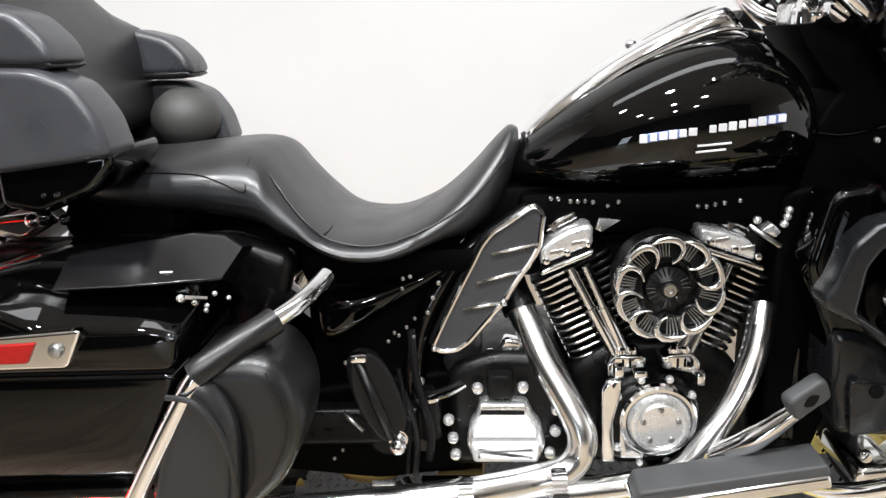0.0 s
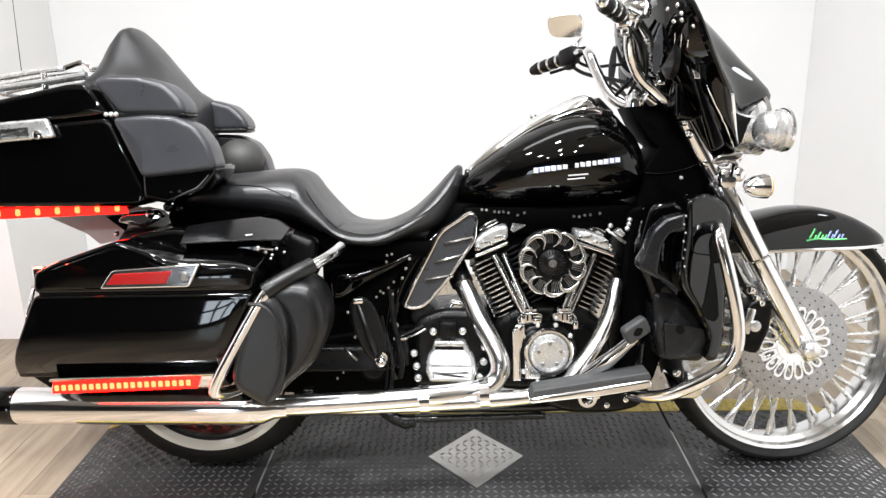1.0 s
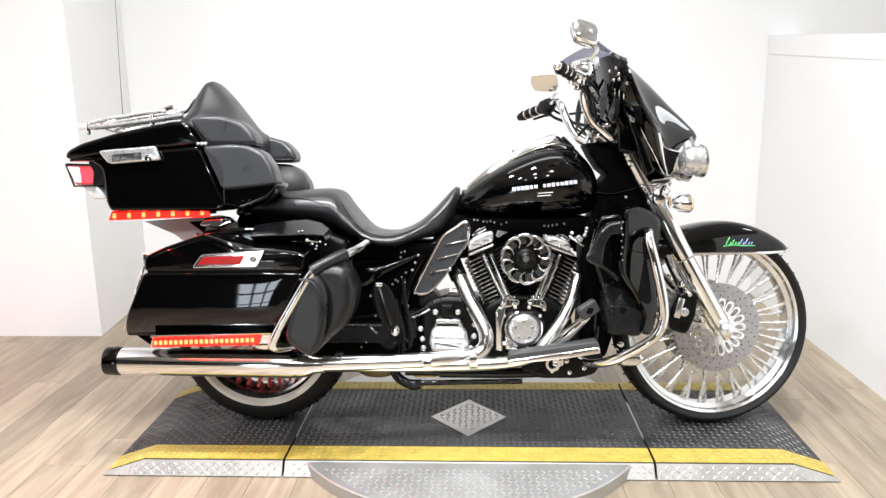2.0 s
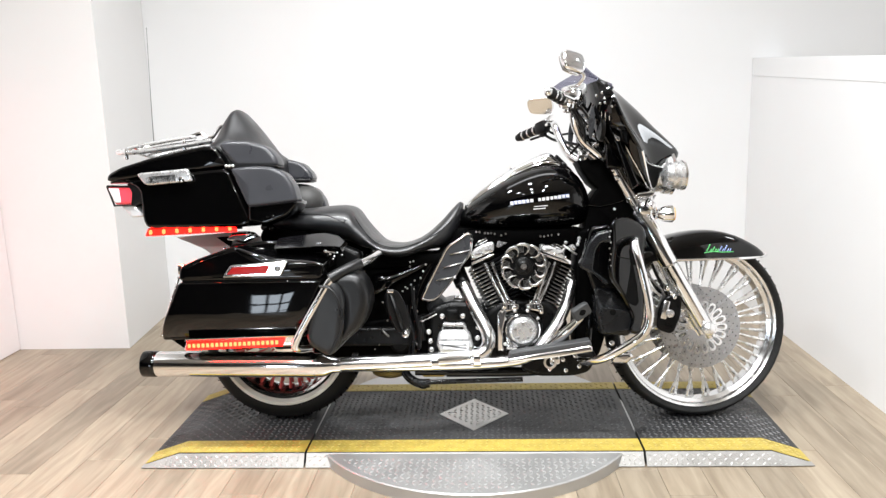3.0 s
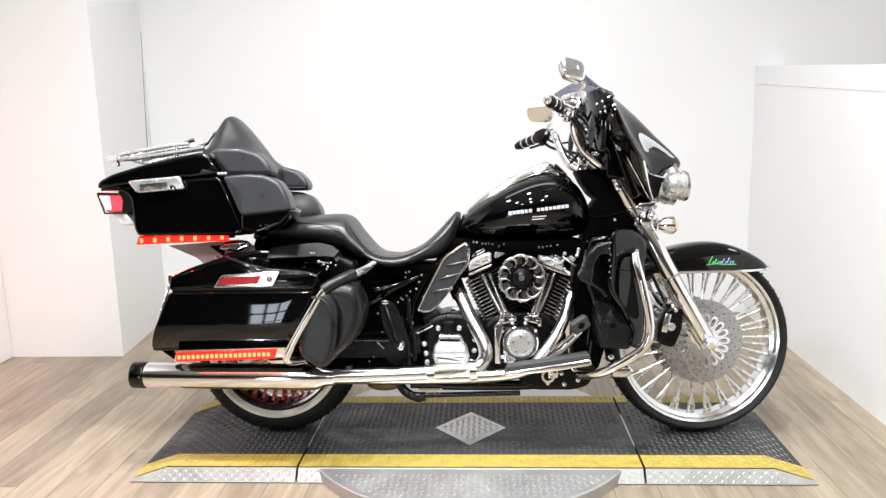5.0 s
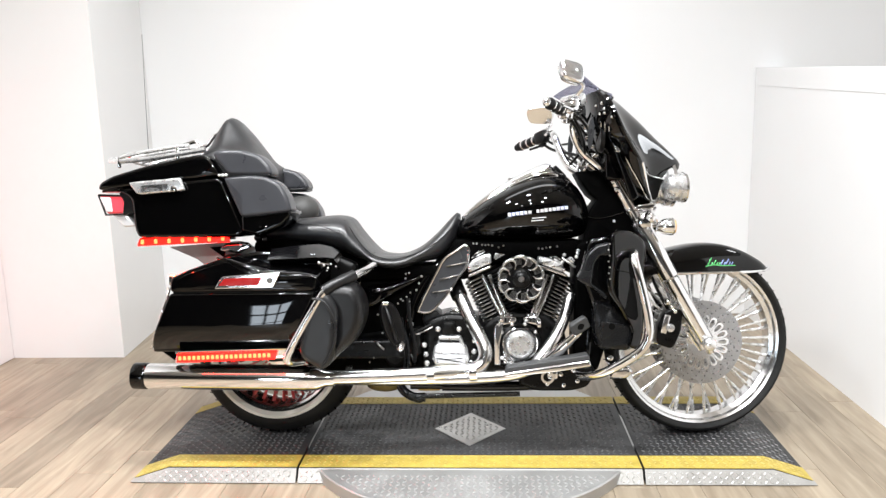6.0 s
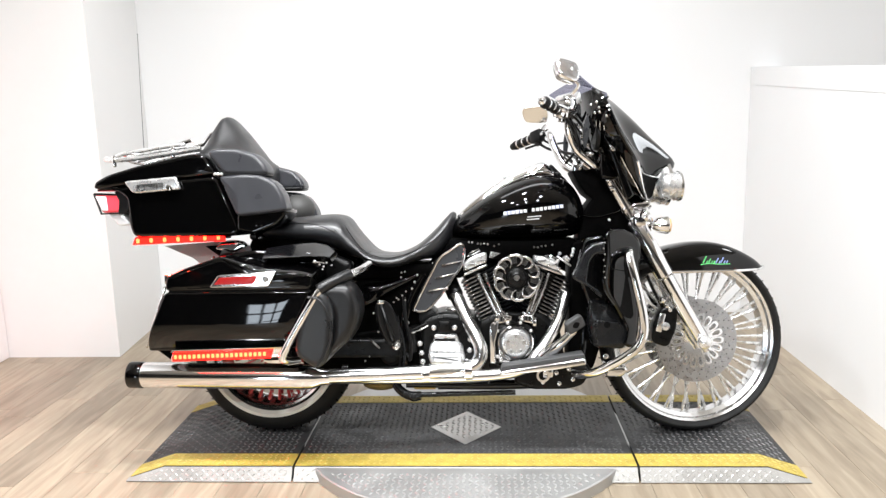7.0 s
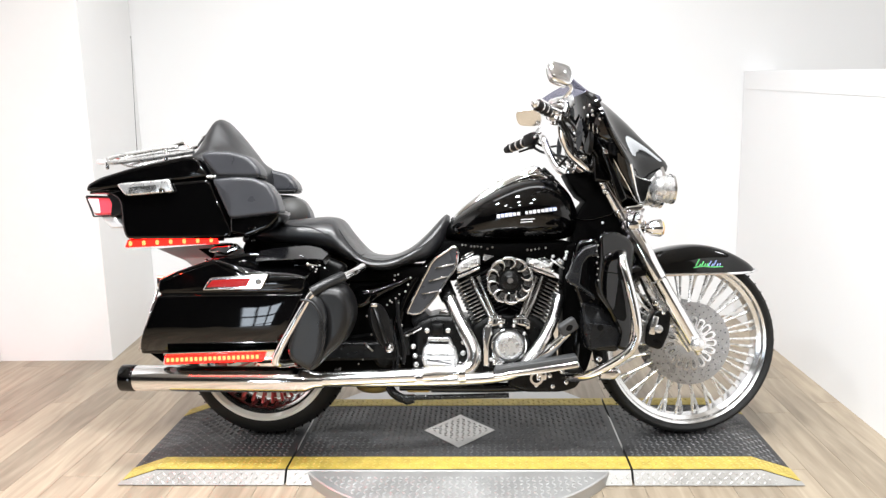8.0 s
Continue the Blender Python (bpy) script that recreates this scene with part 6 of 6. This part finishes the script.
lt = part("case_latch", moved(slab(rounded([(-0.100, 0.015), (-0.088, 0.019), (0.088, 0.031), (0.104, -0.014), (-0.058, -0.026), (-0.072, -0.022)], 0.008), 0.0, -0.016, 0.006), Matrix.Translation((-1.09, -0.285, 0.948))), ALLOY, case, "chrome top case latch")
part("latch_plate", moved(slab(rounded([(-0.06, -0.018), (-0.055, 0.01), (0.045, 0.01), (0.045, -0.018)], 0.004), -0.012, -0.018, 0.002), Matrix.Translation((-1.09, -0.283, 0.948)) @ pose(0, 0, 0, 0, -4, 0)), SATIN, lt)
part("latch_button", bolt((-1.025, -0.297, 0.94), 0.012, 0.01), CHROME, lt)
for s in (-1, 1):
    tl = part("tail_lamp", slab(rounded([(-1.32, 0.922), (-1.222, 0.918), (-1.225, 0.858), (-1.293, 0.855)], 0.010), s * 0.12, s * 0.262, 0.010), TAILRED, case, "pale red side tail lamp")
    part("clear_lens", slab(rounded([(-1.316, 0.917), (-1.275, 0.916), (-1.268, 0.862), (-1.291, 0.861)], 0.006), s * 0.20, s * 0.2665, 0.006), TAILWHITE, tl, "clear half of the lamp")
    part("lamp_rim", tube([(-1.32, s * 0.26, 0.924), (-1.222, s * 0.26, 0.92), (-1.226, s * 0.26, 0.854), (-1.295, s * 0.26, 0.852), (-1.32, s * 0.26, 0.924)], 0.004, 6, smooth=False), PLASTIC, tl)
    part("lamp_bezel", slab(rounded([(-1.245, 0.932), (-1.185, 0.93), (-1.19, 0.86), (-1.232, 0.848), (-1.226, 0.90)], 0.008), s * 0.12, s * 0.268, 0.006), PLASTIC, tl)
    part("lamp_chrome", slab(rounded([(-1.31, 0.932), (-1.305, 0.95), (-1.23, 0.95), (-1.225, 0.934)], 0.005), s * 0.1, s * 0.262, 0.005), CHROME, tl)
    part("lamp_foot", slab(rounded([(-1.278, 0.856), (-1.225, 0.858), (-1.19, 0.812), (-1.235, 0.808)], 0.008), s * 0.1, s * 0.255, 0.006), COVER, tl)
    if s < 0:
        strip = part("case_light_strip", slab(rounded([(-1.185, 0.738), (-1.175, 0.768), (-0.85, 0.787), (-0.838, 0.757)], 0.006), s * 0.20, s * 0.259, 0.004), PLASTIC, case, "lit red light strip under the case")
        part("strip_lens", slab(rounded([(-1.184, 0.738), (-1.174, 0.764), (-0.851, 0.776), (-0.840, 0.748)], 0.005), s * 0.2592, s * 0.2622, 0.001), REDSOFT, strip, "lit red lens")
        for k in range(7):
            part("led", box((-1.163 + 0.295 * k / 6, s * 0.263, 0.7525 + 0.009 * k / 6), (0.012, 0.004, 0.017), 0.003, 1), LED, strip)
    pod = part("speaker_pod", slab(rounded([(-0.848, 0.976), (-0.76, 0.982), (-0.70, 0.978), (-0.65, 0.955), (-0.62, 0.91), (-0.606, 0.852), (-0.70, 0.842), (-0.786, 0.834)], 0.016, 4), s * 0.21, s * 0.305, 0.013, 5), PADSHEEN, bike, "black padded speaker pod")
    part("pod_base", slab(rounded([(-0.79, 0.846), (-0.612, 0.862), (-0.615, 0.835), (-0.65, 0.80), (-0.73, 0.77), (-0.79, 0.785)], 0.012), s * 0.12, s * 0.292, 0.01), PAINT, pod, "glossy black pod base")
    part("pod_speaker", ball((-0.69 - 0.045 * (s < 0), s * 0.2, 0.905), 0.07, 1, 1, 0.9, 28), GRILLE, pod, "rounded dark grey speaker grille")
    pod.location = (0.0, 0.0, -0.045 if s > 0 else 0.0)
    arm = part("armrest", slab(rounded([(-0.888, 1.062), (-0.862, 1.076), (-0.78, 1.074), (-0.715, 1.055), (-0.677, 1.015), (-0.668, 0.984), (-0.70, 0.982), (-0.826, 0.985)], 0.018, 5), s * 0.18, s * 0.284, 0.014, 5), PADSHEEN, bike, "black padded armrest")
    part("arm_base", slab(rounded([(-0.86, 0.992), (-0.68, 0.988), (-0.672, 0.98), (-0.69, 0.974), (-0.85, 0.976)], 0.004), s * 0.18, s * 0.279, 0.004), PLASTIC, arm)
    arm.location = (0.012, 0, -0.035) if s > 0 else (-0.008, 0, 0)
    for k in range(3):
        part("bolt", ball((-0.865 + 0.012 * k, s * 0.287, 0.985), 0.006), ALLOY, case)
    for kx, ky, kz, kr in ((-0.74, 0.27, 0.762, 0.012), (-0.715, 0.262, 0.757, 0.009), (-0.70, 0.293, 0.80, 0.006), (-0.72, 0.293, 0.80, 0.005)):
        part("pod_knob", ball((kx, s * ky, kz), kr), PAINT, pod)
pad = curvy([(-1.0, 1.05), (-0.975, 1.12), (-0.945, 1.19), (-0.918, 1.22), (-0.888, 1.204), (-0.842, 1.148), (-0.803, 1.09), (-0.778, 1.03), (-0.772, 0.96), (-0.775, 0.86), (-0.83, 0.86), (-0.89, 0.97)], 4)
rings = []
for y, h, f in ((0.235, 0.05, 0.9), (0.225, 0.18, 0.96), (0.20, 0.30, 1.0), (0.165, 0.42, 1.0), (0.13, 0.62, 1.0), (0.10, 0.82, 1.0), (0.07, 0.94, 1.0), (0.035, 0.99, 1.0), (0.0, 1.0, 1.0)):
    rings.append([(-0.845 + (x + 0.86) * f, y, 1.04 + (z - 1.04) * h if z > 1.04 else z) for x, z in pad])
rings += [[(x, -y, z) for x, y, z in r] for r in rings[-2::-1]]
part("passenger_backrest", skin(rings), LEATHER, bike, "black padded passenger backrest", 60)
outline = [(-1.143, 0.727), (-0.872, 0.746), (-0.831, 0.737), (-0.795, 0.711), (-0.838, 0.683), (-0.98, 0.655), (-1.021, 0.681)]
bracket = part("case_bracket", skin([[(x, -0.10 + 0.7 * (z - 0.70) + d, z) for x, z in outline] for d in (0.0, 0.006)]), BRACKET, bike, "bright metal top case mounting plate")
# dark triangle set on the plate paints in the shade of its opening
slot = [(-0.981, 0.724), (-0.913, 0.728), (-0.918, 0.686)]
part("bracket_slot_shade", skin([[(x, -0.104 + 0.7 * (z - 0.70) + d, z) for x, z in slot] for d in (0.0, 0.003)]), SEAM, bracket, "dark patch for the shade in the plate's opening")
part("bracket_bolt", ball((-0.94, -0.118, 0.680), 0.008), SATIN, bracket)
# dark block added to fill the bright gap under the case
part("case_gap_filler", slab(rounded([(-0.785, 0.69), (-0.80, 0.725), (-0.775, 0.775), (-0.62, 0.785), (-0.60, 0.70), (-0.66, 0.685)], 0.012), 0.13, -0.13, 0.01), DEEP, bike, "black filler block under the top case")
part("bracket_lock", join(slab(rounded([(-0.92, 0.715), (-0.90, 0.74), (-0.82, 0.745), (-0.80, 0.725), (-0.85, 0.70)], 0.01), -0.12, -0.16, 0.008), ball((-0.83, -0.16, 0.735), 0.012)), CHROME, bike)
part("fender_strut", box((-0.95, 0, 0.695), (0.06, 0.05, 0.09), 0.008), PLASTIC, bike)

# luggage rack and aerial
for y in (-0.16, -0.06, 0.06, 0.16):
    part("rack_rail", tube([(-1.30, y * 0.9, 1.062), (-1.25, y, 1.075), (-1.10, y, 1.098), (-1.02, y, 1.105)], 0.007, 8), ALLOY, bike, "chrome luggage rack rail")
part("rack_hoop", tube([(-0.945, -0.2, 1.085), (-1.02, -0.2, 1.075), (-1.2, -0.2, 1.052), (-1.30, -0.19, 1.05), (-1.33, -0.12, 1.062), (-1.335, 0, 1.07), (-1.33, 0.12, 1.062), (-1.30, 0.19, 1.062), (-1.2, 0.2, 1.09), (-1.06, 0.2, 1.122), (-1.0, 0.2, 1.13)], 0.0085, 10), ALLOY, bike, "chrome luggage rack hoop")
part("rack_hoop", tube([(-1.363, 0.06, 1.086), (-1.29, 0.08, 1.097), (-1.211, 0.08, 1.108), (-1.13, 0.08, 1.132), (-1.095, 0.08, 1.142), (-1.078, 0.08, 1.136), (-1.063, 0.08, 1.123), (-1.04, 0.08, 1.128), (-1.02, 0.08, 1.153), (-1.004, 0.08, 1.168), (-0.97, 0.08, 1.172)], 0.0075, 10), CHROME, bike, "chrome luggage rack hoop")
for x, y, z in ((-1.05, -0.2, 1.072), (-1.27, -0.2, 1.045), (-1.05, 0.2, 1.09), (-1.27, 0.2, 1.05)):
    part("rack_post", box((x, y, z), (0.014, 0.014, 0.044), 0.005), CHROME, bike)
aerial = part("aerial", tube([(-1.362, 0.26, 1.03), (-1.371, 0.262, 1.3), (-1.379, 0.264, 1.618)], [0.0016, 0.001, 0.0007], 8), PLASTIC, bike, "thin black whip aerial")
part("aerial_tip", ball((-1.379, 0.264, 1.618), 0.0018), PLASTIC, aerial)

# leather pouch on the guard bar
pouch = tagged(new("leather_pouch"), "black leather pouch that hangs on the saddlebag guard", "pouch")
pouch.matrix_world = BIKE
bag = part("pouch_body", slab(curvy([(-0.495, 0.57), (-0.545, 0.43), (-0.548, 0.375), (-0.515, 0.345), (-0.475, 0.328), (-0.44, 0.36), (-0.425, 0.43), (-0.42, 0.52), (-0.45, 0.58)], 4), -0.30, -0.468, 0.022, 5), POUCH, pouch)
part("pouch_flap", slab(curvy([(-0.485, 0.59), (-0.42, 0.605), (-0.37, 0.597), (-0.342, 0.55), (-0.34, 0.49), (-0.37, 0.42), (-0.42, 0.375), (-0.46, 0.345), (-0.435, 0.43), (-0.435, 0.52)], 4), -0.29, -0.452, 0.03, 5), FLAP, pouch, "rounded leather flap")
part("pouch_piping", tube([(-0.50, -0.475, 0.565), (-0.46, -0.478, 0.555), (-0.43, -0.478, 0.50), (-0.425, -0.478, 0.43), (-0.45, -0.475, 0.37), (-0.475, -0.465, 0.335)], 0.004, 8), POUCH, pouch)
part("pouch_strap", tube([(-0.468, -0.456, 0.587), (-0.45, -0.448, 0.598), (-0.41, -0.42, 0.618), (-0.375, -0.385, 0.633)], 0.0195, 14), FLAP, pouch, "leather wrap round the guard bar")

for dy, pts in ((0, [(-0.375, 0.585), (-0.356, 0.545), (-0.356, 0.49), (-0.385, 0.43), (-0.425, 0.388)]), (0, [(-0.508, 0.54), (-0.535, 0.45), (-0.54, 0.385), (-0.51, 0.358)])):
    path = spline([(x, -0.4525 if x > -0.43 else -0.4685, z) for x, z in pts], 14)
    for a, c in zip(path[::2], path[1::2]):
        part("stitch", rod(a, c, 0.0010, 6), FLAP, pouch)


# ---- floor planks ----
PW, PL = 0.148, 1.22
plank_mesh = finish("plank", box((0, 0, -0.004), (PL - 0.0012, PW - 0.001, 0.008), 0.0008, 1), WOOD, 0)
floor_ob = bpy.data.objects["floor"]
rng = random.Random(4)
far = []
x = -5.95
while x < 4.3:
    y = ROOM_F - 0.1 - rng.random() * PL
    while y < 1.9:
        y0, y1 = max(y, ROOM_F - 0.1), min(y + PL, 1.94)
        part_length = (y1 - y0) / PL
        centre = (x, (y0 + y1) / 2)
        if -3.0 < centre[0] < 1.7 and centre[1] > -2.6:
            ob = new("plank", plank_mesh)
            ob.location, ob.rotation_euler, ob.scale = (*centre, 0), (0, 0, math.pi / 2), (part_length, 1, 1)
            ob.parent = floor_ob
        else:
            far.append(box((centre[1], -centre[0], -0.004), (y1 - y0 - 0.0012, PW - 0.001, 0.008), 0, 1))
        y += PL
    x += PW
rest = part("planking", join(*far), WOOD, floor_ob)
rest.rotation_euler = (0, 0, math.pi / 2)
rest["kind"] = "stuff"
